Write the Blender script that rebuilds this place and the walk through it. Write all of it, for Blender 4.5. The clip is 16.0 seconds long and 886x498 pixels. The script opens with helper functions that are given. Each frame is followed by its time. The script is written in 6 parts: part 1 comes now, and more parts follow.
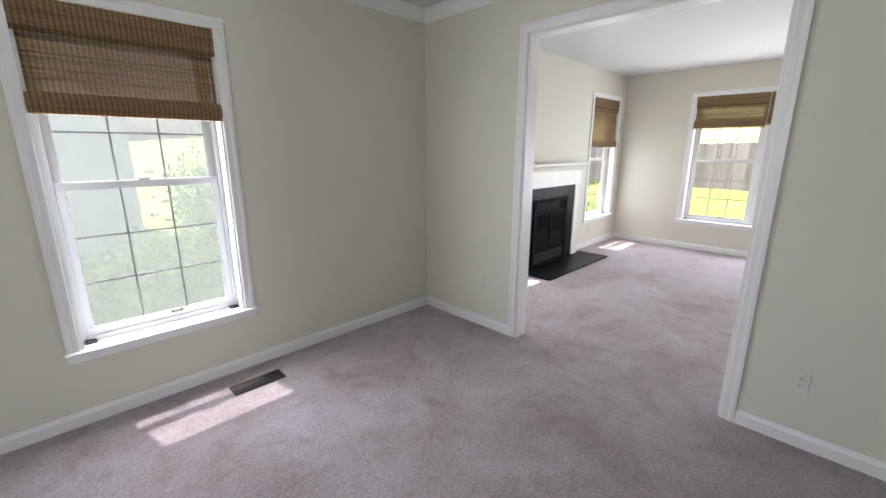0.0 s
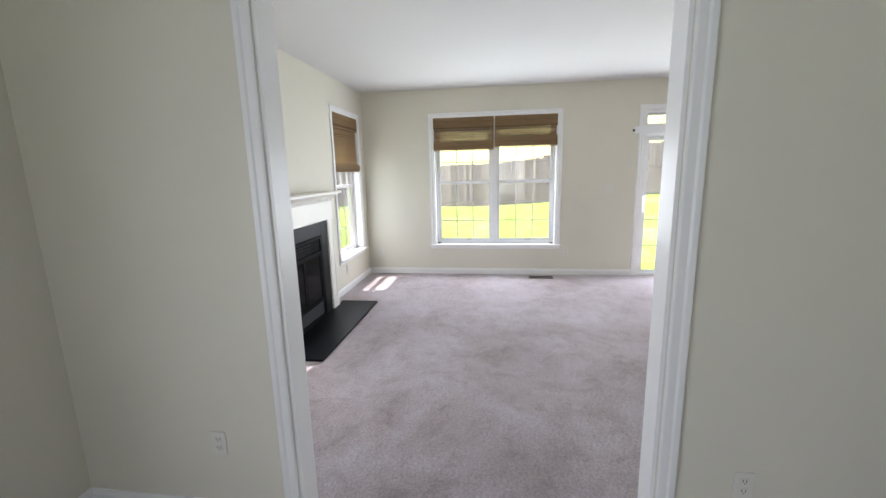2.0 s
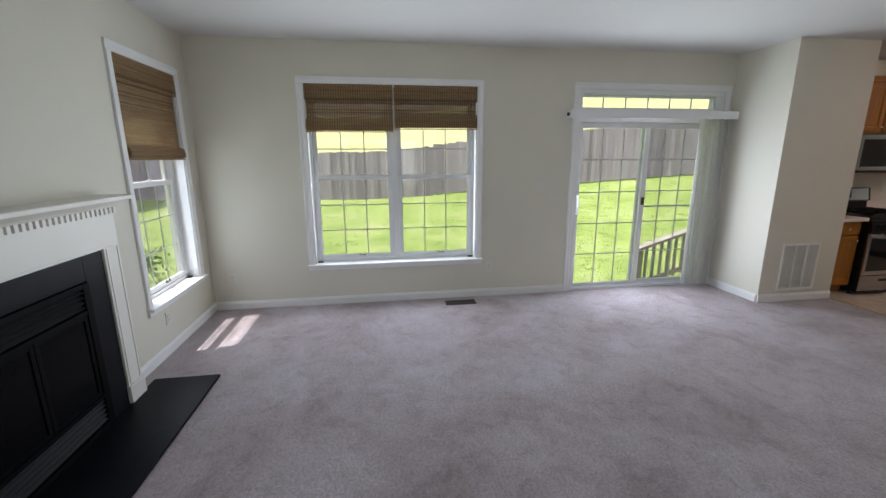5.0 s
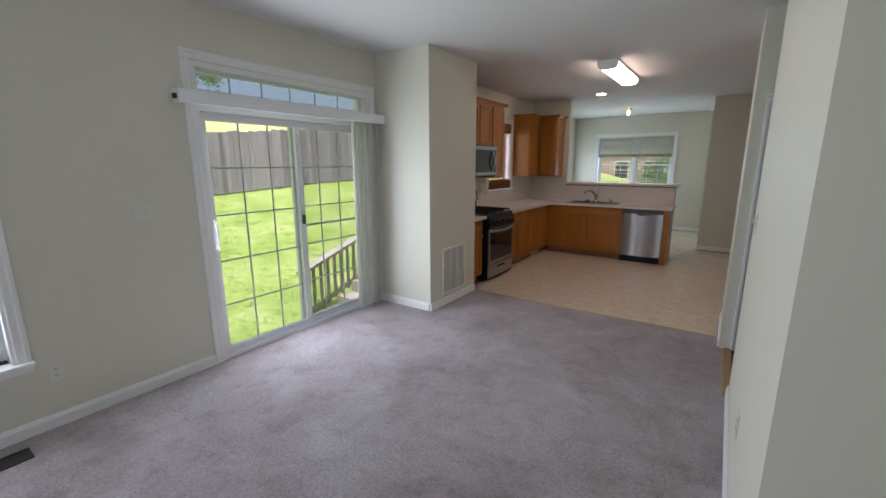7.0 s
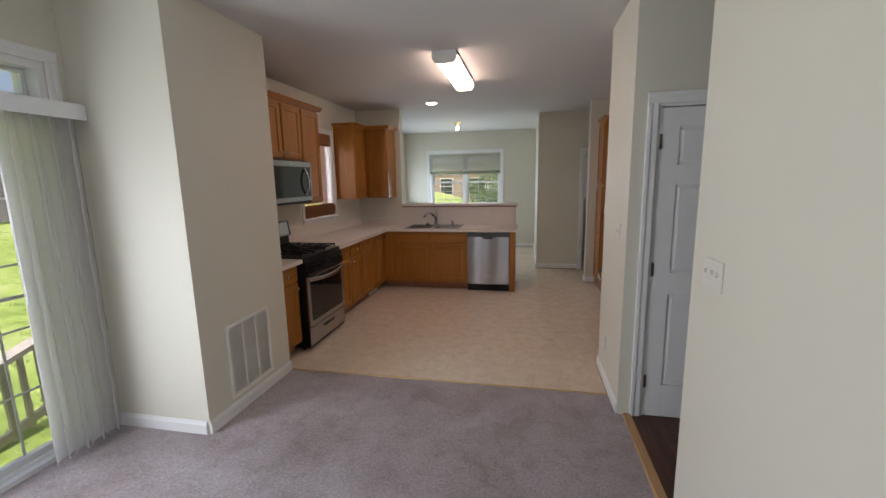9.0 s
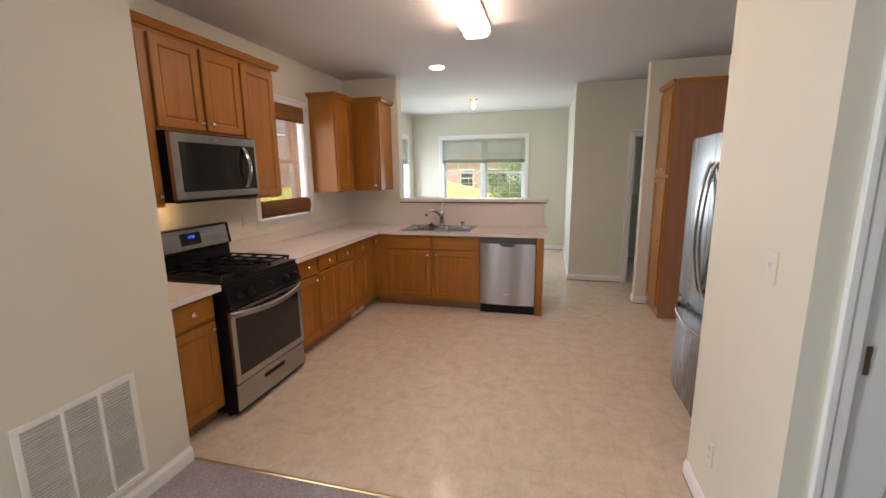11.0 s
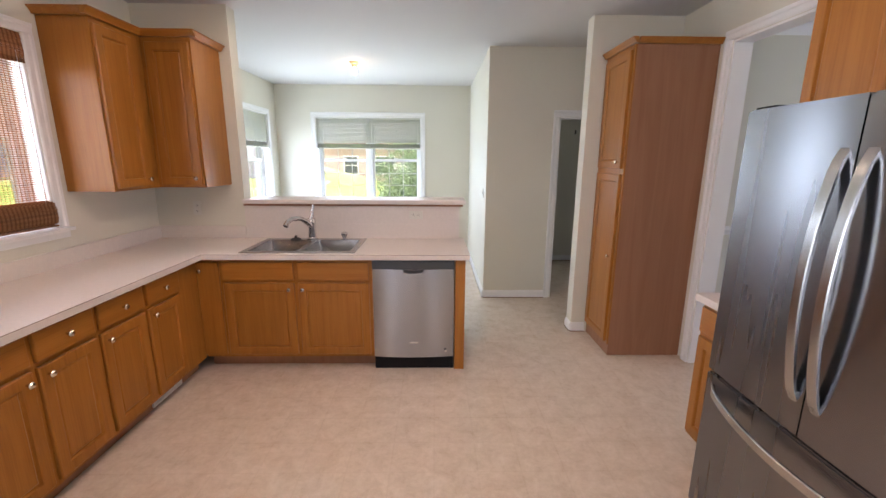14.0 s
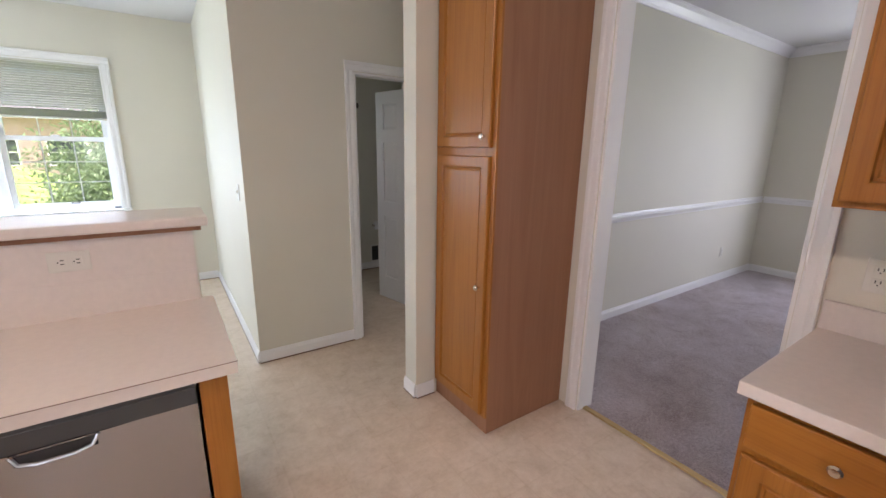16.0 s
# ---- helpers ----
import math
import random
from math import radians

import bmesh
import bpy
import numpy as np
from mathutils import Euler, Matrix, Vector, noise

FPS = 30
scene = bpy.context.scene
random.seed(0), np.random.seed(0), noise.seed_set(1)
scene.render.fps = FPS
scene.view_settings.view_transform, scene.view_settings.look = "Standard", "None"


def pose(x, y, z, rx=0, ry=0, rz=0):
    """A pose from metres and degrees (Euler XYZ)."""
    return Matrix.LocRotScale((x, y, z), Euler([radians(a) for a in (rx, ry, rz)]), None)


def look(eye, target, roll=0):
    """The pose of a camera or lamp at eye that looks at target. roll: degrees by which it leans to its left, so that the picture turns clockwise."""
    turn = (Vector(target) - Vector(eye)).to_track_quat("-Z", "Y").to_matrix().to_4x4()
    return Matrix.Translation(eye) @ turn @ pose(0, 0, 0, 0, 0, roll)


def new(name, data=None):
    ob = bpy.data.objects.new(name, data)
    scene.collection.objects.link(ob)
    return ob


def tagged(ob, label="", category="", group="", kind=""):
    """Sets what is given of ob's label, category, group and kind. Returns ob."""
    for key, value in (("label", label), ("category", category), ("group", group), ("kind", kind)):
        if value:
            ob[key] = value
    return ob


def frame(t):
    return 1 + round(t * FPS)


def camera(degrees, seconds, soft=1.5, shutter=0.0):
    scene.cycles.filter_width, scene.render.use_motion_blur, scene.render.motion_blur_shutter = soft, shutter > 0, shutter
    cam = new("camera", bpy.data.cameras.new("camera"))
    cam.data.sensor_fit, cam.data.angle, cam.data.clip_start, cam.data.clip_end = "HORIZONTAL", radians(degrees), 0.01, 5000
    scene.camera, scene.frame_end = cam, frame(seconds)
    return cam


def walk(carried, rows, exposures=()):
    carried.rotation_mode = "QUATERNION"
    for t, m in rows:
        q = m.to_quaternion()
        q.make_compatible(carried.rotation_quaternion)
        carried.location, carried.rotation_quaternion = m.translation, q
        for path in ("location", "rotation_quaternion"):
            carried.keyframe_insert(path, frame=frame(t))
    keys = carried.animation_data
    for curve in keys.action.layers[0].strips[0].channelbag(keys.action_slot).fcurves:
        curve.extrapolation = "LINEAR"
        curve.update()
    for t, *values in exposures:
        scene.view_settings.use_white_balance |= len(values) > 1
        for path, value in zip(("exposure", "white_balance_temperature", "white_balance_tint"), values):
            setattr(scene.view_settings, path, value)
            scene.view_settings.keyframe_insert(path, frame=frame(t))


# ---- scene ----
cam = camera(94.4, 16.0)
PATH = [
    (0, (-0.006, 0.108, 1.572), (1.366, 1.483, 1.095), 0.1),
    (0.5, (0.222, 0.428, 1.589), (1.846, 1.512, 1.158), -0.6),
    (1, (0.57, 0.637, 1.558), (2.364, 1.431, 1.168), -1.3),
    (1.5, (0.896, 0.844, 1.552), (2.785, 1.383, 1.175), -1.8),
    (2, (1.202, 1.067, 1.583), (3.147, 1.342, 1.207), -1.4),
    (2.5, (1.552, 1.134, 1.542), (3.512, 1.283, 1.176), -1.1),
    (3, (1.872, 1.238, 1.527), (3.833, 1.345, 1.148), -0.9),
    (3.2, (1.996, 1.254, 1.551), (3.953, 1.379, 1.16), -1.0),
    (5.3, (3.028, 1.314, 1.607), (4.915, 0.822, 1.16), -0.3),
    (5.5, (3.143, 1.259, 1.605), (4.978, 0.596, 1.165), -0.7),
    (6, (3.5, 1.071, 1.587), (5.15, 0.012, 1.197), -0.1),
    (6.5, (3.868, 0.877, 1.598), (5.248, -0.515, 1.199), 0.4),
    (7, (4.114, 0.66, 1.599), (5.224, -0.953, 1.191), -0.1),
    (7.5, (4.277, 0.342, 1.623), (5.173, -1.398, 1.213), -0.1),
    (8, (4.502, 0.02, 1.602), (5.16, -1.834, 1.239), -0.4),
    (8.5, (4.606, -0.308, 1.608), (5.098, -2.217, 1.273), -0.9),
    (9, (4.65, -0.703, 1.623), (5.048, -2.634, 1.291), -1.1),
    (9.2, (4.691, -0.833, 1.601), (5.067, -2.769, 1.268), -1.1),
    (11.5, (4.762, -2.449, 1.581), (5.285, -4.342, 1.205), -0.4),
    (12, (4.732, -2.726, 1.603), (5.261, -4.617, 1.226), -0.2),
    (12.5, (4.84, -2.93, 1.59), (5.323, -4.834, 1.211), 0.0),
    (13, (4.976, -3.079, 1.597), (5.344, -5.006, 1.208), 0.1),
    (13.5, (4.992, -3.318, 1.57), (5.185, -5.267, 1.168), 0.1),
    (14, (5.036, -3.658, 1.591), (4.997, -5.611, 1.162), 0.4),
    (14.5, (5.113, -4.098, 1.569), (4.794, -6.023, 1.13), 0.5),
    (15, (5.022, -4.515, 1.553), (4.418, -6.367, 1.1), 0.5),
    (15.5, (4.956, -4.928, 1.551), (4.054, -6.653, 1.092), 0.9),
    (16, (4.901, -5.315, 1.512), (3.808, -6.923, 1.042), 0.9),
]
EXPOSURES = [(0, 1.3, 6400, 16), (0.5, 1.32, 6350, 16), (1.0, 1.5, 6350, 16), (2.0, 1.2, 6300, 14), (2.5, 0.85, 6200, 12), (3.0, 0.55, 6200, 11), (5.5, 0.37, 6100, 13),
             (7.0, 0.3, 6100, 12), (8.0, 0.2, 6200, 12), (9.0, 0.45, 6400, 15), (10.2, 0.9, 6600, 16), (11.5, 1.3, 6800, 16), (13.0, 1.54, 6400, 17), (14.0, 1.54, 6200, 18), (16.0, 1.55, 6250, 18)]
walk(cam, [(t, look(eye, target, roll)) for t, eye, target, roll in PATH], EXPOSURES)

# ---- world, sun, exposure ----
SUN_DIR = Vector((0.07, -0.33, -1.0)).normalized()
world = bpy.data.worlds.new("world")
scene.world = world
world.use_nodes = True
wn = world.node_tree.nodes
sky = wn.new("ShaderNodeTexSky")
sky.sky_type, sky.sun_disc = "NISHITA", False
sky.sun_elevation = math.asin(-SUN_DIR.z)
sky.sun_rotation = math.atan2(-SUN_DIR.x, -SUN_DIR.y)
sky.air_density, sky.dust_density, sky.ozone_density = 1.0, 5.5, 1.0
wn["Background"].inputs["Strength"].default_value = 0.15
world.node_tree.links.new(sky.outputs["Color"], wn["Background"].inputs["Color"])
sun = new("sun", bpy.data.lights.new("sun", "SUN"))
sun.data.energy, sun.data.angle, sun.data.color = 5.0, radians(0.6), (1.0, 0.95, 0.88)
sun.matrix_world = look((0, 0, 20), Vector((0, 0, 20)) + SUN_DIR)


def window_light(x, y, z, rz, w, h, watts, tint=(0.86, 0.92, 1.0)):
    """Sky light that enters by a window, standing in its opening and facing in."""
    lamp = new("window_light", bpy.data.lights.new("window_light", "AREA"))
    lamp.data.shape, lamp.data.size, lamp.data.size_y, lamp.data.energy = "RECTANGLE", w, h, watts
    lamp.data.color = tint
    lamp.matrix_world = pose(x, y, z, 0, 0, rz) @ pose(0, 0, 0, -90, 0, 0)


SKY_W = 12.0
window_light(0.49, 3.15, 1.12, 0, 0.8, 1.2, 1.2 * SKY_W)
window_light(6.67, 3.21, 1.05, 0, 0.8, 1.05, 0.35 * SKY_W)
window_light(3.69, 3.21, 1.05, 0, 0.8, 1.05, 0.6 * SKY_W)
window_light(7.465, 1.15, 1.2, -90, 1.7, 1.3, 2.0 * SKY_W)
window_light(7.42, -1.55, 1.02, -90, 1.2, 1.6, 2.5 * SKY_W)
window_light(7.475, -5.83, 1.7, -90, 0.75, 0.9, 0.5 * SKY_W)
window_light(6.13, -10.735, 1.3, 180, 1.65, 0.85, 1.3 * SKY_W, (0.74, 0.87, 1.0))
window_light(7.705, -9.64, 1.3, -90, 1.2, 0.85, 1.25 * SKY_W, (0.74, 0.87, 1.0))
window_light(-1.61, -5.6, 1.4, 90, 1.3, 1.5, 1.5 * SKY_W, (0.80, 0.84, 1.0))
# bathroom and west front room: light for unseen, added windows
window_light(3.65, -10.165, 1.6, 180, 0.5, 0.7, 0.11 * SKY_W)
window_light(-2.29, 0.4, 1.4, 90, 1.5, 1.5, 1.0 * SKY_W)


# ---- materials ----
def nodes_of(name):
    m = bpy.data.materials.new(name)
    m.use_nodes = True
    t = m.node_tree
    return m, t, t.nodes["Principled BSDF"]


def coords(t, scale=(1, 1, 1), kind="Object"):
    tc, mp = t.nodes.new("ShaderNodeTexCoord"), t.nodes.new("ShaderNodeMapping")
    mp.inputs["Scale"].default_value = scale
    t.links.new(tc.outputs[kind], mp.inputs["Vector"])
    return mp.outputs["Vector"]


def noise_tex(t, vec, scale, detail=4.0, rough=0.55, distort=0.0):
    n = t.nodes.new("ShaderNodeTexNoise")
    n.inputs["Scale"].default_value, n.inputs["Detail"].default_value = scale, detail
    n.inputs["Roughness"].default_value, n.inputs["Distortion"].default_value = rough, distort
    t.links.new(vec, n.inputs["Vector"])
    return n.outputs["Fac"]


def ramp(t, fac, stops):
    r = t.nodes.new("ShaderNodeValToRGB")
    el = r.color_ramp.elements
    while len(el) < len(stops):
        el.new(0.5)
    for e, (p, c) in zip(el, stops):
        e.position, e.color = p, (*c, 1) if len(c) == 3 else c
    t.links.new(fac, r.inputs["Fac"])
    return r.outputs["Color"]


def mix(t, fac, a, b, how="MIX"):
    m = t.nodes.new("ShaderNodeMix")
    m.data_type, m.blend_type = "RGBA", how
    for socket, value in ((m.inputs[0], fac), (m.inputs[6], a), (m.inputs[7], b)):
        if isinstance(value, (int, float)):
            socket.default_value = value
        elif isinstance(value, tuple):
            socket.default_value = (*value, 1)
        else:
            t.links.new(value, socket)
    return m.outputs[2]


def bump(t, bsdf, height, strength, distance=0.01):
    b = t.nodes.new("ShaderNodeBump")
    b.inputs["Strength"].default_value, b.inputs["Distance"].default_value = strength, distance
    t.links.new(height, b.inputs["Height"])
    t.links.new(b.outputs["Normal"], bsdf.inputs["Normal"])


def plain(name, color, rough=0.5, metal=0.0, vary=0.06, scale=7.0, bumpy=0.0, bump_scale=60.0, kind="Object"):
    """Paint, plastic or metal: one colour with soft stains and fine relief."""
    m, t, b = nodes_of(name)
    v = coords(t, kind=kind)
    dark = tuple(c * (1 - vary) for c in color)
    lite = tuple(min(1, c * (1 + vary)) for c in color)
    t.links.new(ramp(t, noise_tex(t, v, scale, 5), [(0.3, dark), (0.7, lite)]), b.inputs["Base Color"])
    b.inputs["Roughness"].default_value, b.inputs["Metallic"].default_value = rough, metal
    if bumpy:
        bump(t, b, noise_tex(t, v, bump_scale, 3), bumpy, 0.002)
    return m


def wood(name, dark, mid, lite, axis="z", rough=0.38, fine=1.0, tone=0.08):
    """Sawn and varnished wood with long grain along one axis."""
    m, t, b = nodes_of(name)
    long_axis = {"x": (1.2, 22, 22), "y": (22, 1.2, 22), "z": (22, 22, 1.2)}[axis]
    v = coords(t, long_axis)
    info = t.nodes.new("ShaderNodeObjectInfo")
    add = t.nodes.new("ShaderNodeVectorMath")
    add.operation = "MULTIPLY_ADD"
    comb = t.nodes.new("ShaderNodeCombineXYZ")
    for k in range(3):
        t.links.new(info.outputs["Random"], comb.inputs[k])
    add.inputs[1].default_value = (37, 23, 51)
    t.links.new(comb.outputs[0], add.inputs[0])
    t.links.new(v, add.inputs[2])
    vec = add.outputs[0]
    broad = ramp(t, noise_tex(t, vec, 0.55, 4, 0.6, 1.6), [(0.3, dark), (0.5, mid), (0.72, lite)])
    v2 = coords(t, tuple(5 * a if a > 2 else 2.2 for a in long_axis))
    pores = ramp(t, noise_tex(t, v2, 1.4, 3, 0.7), [(0.36, (0.62, 0.55, 0.5)), (0.52, (1, 1, 1))])
    each = ramp(t, info.outputs["Random"], [(0.0, (1 - tone,) * 3), (1.0, (1, 1, 1))])
    t.links.new(mix(t, 1.0, mix(t, 0.55 * fine, broad, pores, "MULTIPLY"), each, "MULTIPLY"), b.inputs["Base Color"])
    b.inputs["Roughness"].default_value = rough
    b.inputs["Coat Weight"].default_value = 0.05
    b.inputs["Specular IOR Level"].default_value = 0.35
    b.inputs["Coat Roughness"].default_value = 0.25
    bump(t, b, noise_tex(t, v2, 1.4, 3, 0.7), 0.12, 0.001)
    return m


WALL = plain("wall_paint", (0.67, 0.645, 0.55), 0.62, vary=0.018, scale=1.3, bumpy=0.10, bump_scale=240)
CEIL = plain("ceiling_paint", (0.63, 0.625, 0.61), 0.8, vary=0.015, scale=1.1, bumpy=0.2, bump_scale=160)
TRIM = plain("trim_paint", (0.80, 0.80, 0.79), 0.32, vary=0.02, scale=3, bumpy=0.05, bump_scale=40)
VINYL = plain("window_vinyl", (0.80, 0.81, 0.82), 0.35, vary=0.02, scale=4)
PLATE = plain("switch_plastic", (0.68, 0.665, 0.60), 0.35, vary=0.02)
BARS = plain("grille_bar_vinyl", (0.60, 0.62, 0.63), 0.45, vary=0.04)
# near-black for catches and brackets, and for painted shade in slots and ducts
SLOT = plain("slot_dark", (0.03, 0.03, 0.03), 0.6, vary=0.1)
MANTEL = plain("mantel_paint", (0.78, 0.76, 0.69), 0.4, vary=0.02, scale=3, bumpy=0.05, bump_scale=50)
BLACK = plain("black_enamel", (0.008, 0.008, 0.009), 0.28, vary=0.2, scale=9)
IRON = plain("cast_iron", (0.009, 0.009, 0.009), 0.55, vary=0.3, scale=30, bumpy=0.3, bump_scale=220)
SLATE = plain("black_hearth_stone", (0.006, 0.0065, 0.008), 0.42, vary=0.25, scale=14, bumpy=0.25, bump_scale=90)
for stone in (SLATE, IRON, BLACK):
    stone.node_tree.nodes["Principled BSDF"].inputs["Specular IOR Level"].default_value = 0.1 if stone is SLATE else 0.2
FIREBOX = plain("firebox_black", (0.004, 0.004, 0.004), 0.6, vary=0.3, scale=12)
FIREGLASS = plain("smoked_fire_glass", (0.004, 0.004, 0.004), 0.12, vary=0.1)
for black in (FIREBOX, FIREGLASS):
    black.node_tree.nodes["Principled BSDF"].inputs["Specular IOR Level"].default_value = 0.06
GRILLE_BACK = plain("grille_backing", (0.62, 0.60, 0.55), 0.6, vary=0.05)
CHROME = plain("chrome", (0.72, 0.71, 0.70), 0.14, 1.0, vary=0.03)
NICKEL = plain("knob_nickel", (0.66, 0.60, 0.52), 0.22, 1.0, vary=0.04)
BRASS = plain("brass_strip", (0.55, 0.40, 0.20), 0.35, 0.9, vary=0.08)
VENT = plain("vent_brown_metal", (0.05, 0.04, 0.035), 0.5, 0.4, vary=0.2)
GRILLE = plain("return_grille_paint", (0.80, 0.79, 0.74), 0.45, vary=0.04)
COUNTER = plain("laminate_counter", (0.70, 0.635, 0.585), 0.34, vary=0.03, scale=45, bumpy=0.06, bump_scale=180)
LIFT = plain("sash_lift_metal", (0.20, 0.19, 0.18), 0.4, 0.6, vary=0.1)
# brown of the laminate seam, reused to paint the shadow line under baseboards
SEAM_AND_SHADE = plain("laminate_seam_and_shade_line", (0.16, 0.09, 0.06), 0.5, vary=0.1)
MINIBLIND = plain("mini_blind_slats", (0.52, 0.52, 0.46), 0.45, vary=0.03)
OAK = wood("oak_upright", (0.325, 0.122, 0.016), (0.370, 0.143, 0.021), (0.412, 0.168, 0.028), "z", 0.36, 0.6)
OAK_X = wood("oak_level", (0.325, 0.122, 0.016), (0.370, 0.143, 0.021), (0.412, 0.168, 0.028), "x", 0.36, 0.6)
OAK_SIDE = wood("oak_veneer_side", (0.275, 0.127, 0.064), (0.305, 0.144, 0.075), (0.335, 0.162, 0.086), "z", 0.45, 0.15)
FLOORWOOD = wood("dark_floor_wood", (0.05, 0.018, 0.010), (0.09, 0.033, 0.018), (0.13, 0.05, 0.028), "y", 0.3)
THRESH = wood("threshold_wood", (0.36, 0.20, 0.08), (0.47, 0.28, 0.13), (0.55, 0.34, 0.17), "y", 0.4)
FENCEWOOD = wood("weathered_fence", (0.33, 0.285, 0.35), (0.45, 0.39, 0.47), (0.57, 0.51, 0.59), "z", 0.85, 1.0, 0.4)
DECKWOOD = wood("weathered_deck", (0.32, 0.30, 0.28), (0.44, 0.41, 0.38), (0.54, 0.51, 0.47), "z", 0.85)


def carpet_material():
    """Cut pile with trodden, brushed patches, clumped tufts and single fibres."""
    m, t, b = nodes_of("carpet")
    v = coords(t)
    big = ramp(t, noise_tex(t, v, 1.5, 7, 0.68, 0.5), [(0.32, (0.500, 0.410, 0.402)), (0.47, (0.660, 0.575, 0.590)), (0.55, (0.720, 0.640, 0.665)), (0.70, (0.830, 0.765, 0.810))])
    trod = ramp(t, noise_tex(t, v, 6.5, 6, 0.7, 0.5), [(0.36, (0.72, 0.68, 0.665)), (0.50, (0.95, 0.95, 0.95)), (0.62, (1, 1, 1))])
    tuft = ramp(t, noise_tex(t, v, 150, 3, 0.75), [(0.32, (0.50, 0.48, 0.48)), (0.60, (1, 1, 1))])
    mid = ramp(t, noise_tex(t, v, 60, 5, 0.8), [(0.38, (0.30, 0.28, 0.28)), (0.60, (1, 1, 1))])
    c = mix(t, 0.7, big, trod, "MULTIPLY")
    t.links.new(mix(t, 0.68, mix(t, 0.55, c, mid, "MULTIPLY"), tuft, "MULTIPLY"), b.inputs["Base Color"])
    b.inputs["Roughness"].default_value = 0.95
    b.inputs["Sheen Weight"].default_value = 0.35
    b.inputs["Sheen Roughness"].default_value = 0.4
    b.inputs["Specular IOR Level"].default_value = 0.1
    bump(t, b, noise_tex(t, v, 110, 4, 0.8), 1.0, 0.014)
    return m


def vinyl_floor():
    """Sheet vinyl printed with faint, worn squares."""
    m, t, b = nodes_of("sheet_vinyl")
    v = coords(t)
    base = ramp(t, noise_tex(t, v, 9, 7, 0.72, 0.4), [(0.28, (0.60, 0.485, 0.365)), (0.5, (0.70, 0.588, 0.465)), (0.72, (0.78, 0.672, 0.555))])
    spots = ramp(t, noise_tex(t, v, 38, 4, 0.7), [(0.32, (0.91, 0.89, 0.86)), (0.6, (1, 1, 1))])
    br = t.nodes.new("ShaderNodeTexBrick")
    br.offset, br.squash = 0.0, 1.0
    br.inputs["Scale"].default_value = 1.0
    br.inputs["Brick Width"].default_value, br.inputs["Row Height"].default_value = 0.229, 0.229
    br.inputs["Mortar Size"].default_value, br.inputs["Mortar Smooth"].default_value = 0.006, 0.6
    for k, c in (("Color1", (1, 1, 1)), ("Color2", (0.985, 0.98, 0.975)), ("Mortar", (0.945, 0.93, 0.91))):
        br.inputs[k].default_value = (*c, 1)
    t.links.new(v, br.inputs["Vector"])
    col = mix(t, 0.85, mix(t, 0.7, base, spots, "MULTIPLY"), br.outputs["Color"], "MULTIPLY")
    t.links.new(col, b.inputs["Base Color"])
    scuff = ramp(t, noise_tex(t, v, 3.0, 5, 0.65), [(0.35, (0.15, 0.15, 0.15)), (0.65, (0.27, 0.27, 0.27))])
    t.links.new(scuff, b.inputs["Roughness"])
    bump(t, b, noise_tex(t, v, 22, 3, 0.6), 0.06, 0.003)
    return m


def steel(name, axis, tint=(0.43, 0.43, 0.435), rough=0.25):
    m, t, b = nodes_of(name)
    v = coords(t, {"x": (2, 500, 500), "z": (500, 500, 2)}[axis])
    n = noise_tex(t, v, 1.0, 3, 0.7)
    t.links.new(ramp(t, n, [(0.3, tuple(c * 0.99 for c in tint)), (0.7, tint)]), b.inputs["Base Color"])
    b.inputs["Roughness"].default_value = rough
    b.inputs["Metallic"].default_value = 1.0
    # brushed: gloss is drawn out upright, across the brush lines
    b.inputs["Anisotropic"].default_value = 0.85
    b.inputs["Anisotropic Rotation"].default_value = 0.25
    tan = t.nodes.new("ShaderNodeTangent")
    tan.direction_type, tan.axis = "RADIAL", "Z"
    t.links.new(tan.outputs[0], b.inputs["Tangent"])
    streak = ramp(t, noise_tex(t, coords(t, {"x": (0.5, 9, 9), "z": (9, 9, 0.5)}[axis]), 1.0, 2, 0.5), [(0.3, (rough * 0.92,) * 3), (0.7, (rough * 1.1,) * 3)])
    t.links.new(streak, b.inputs["Roughness"])
    return m


def glass_material(name, tint=(1, 1, 1), clear=0.93, rough=0.0):
    """Thin window glass: lets light straight through with a faint mirror gloss."""
    m, t, b = nodes_of(name)
    t.nodes.remove(b)
    tr, gl, mx, fr = (t.nodes.new(k) for k in ("ShaderNodeBsdfTransparent", "ShaderNodeBsdfGlossy", "ShaderNodeMixShader", "ShaderNodeLayerWeight"))
    tr.inputs["Color"].default_value = (*[clear * c for c in tint], 1)
    gl.inputs["Roughness"].default_value = 0.02 + rough
    power = t.nodes.new("ShaderNodeMath")
    power.operation, power.inputs[1].default_value = "POWER", 3.5
    scale = t.nodes.new("ShaderNodeMath")
    scale.operation, scale.inputs[1].default_value, scale.inputs[2].default_value = "MULTIPLY_ADD", 0.5, 0.03
    fr.inputs["Blend"].default_value = 0.5
    t.links.new(fr.outputs["Facing"], power.inputs[0])
    t.links.new(power.outputs[0], scale.inputs[0])
    t.links.new(scale.outputs[0], mx.inputs[0])
    t.links.new(tr.outputs[0], mx.inputs[1])
    t.links.new(gl.outputs[0], mx.inputs[2])
    t.links.new(mx.outputs[0], t.nodes["Material Output"].inputs["Surface"])
    return m


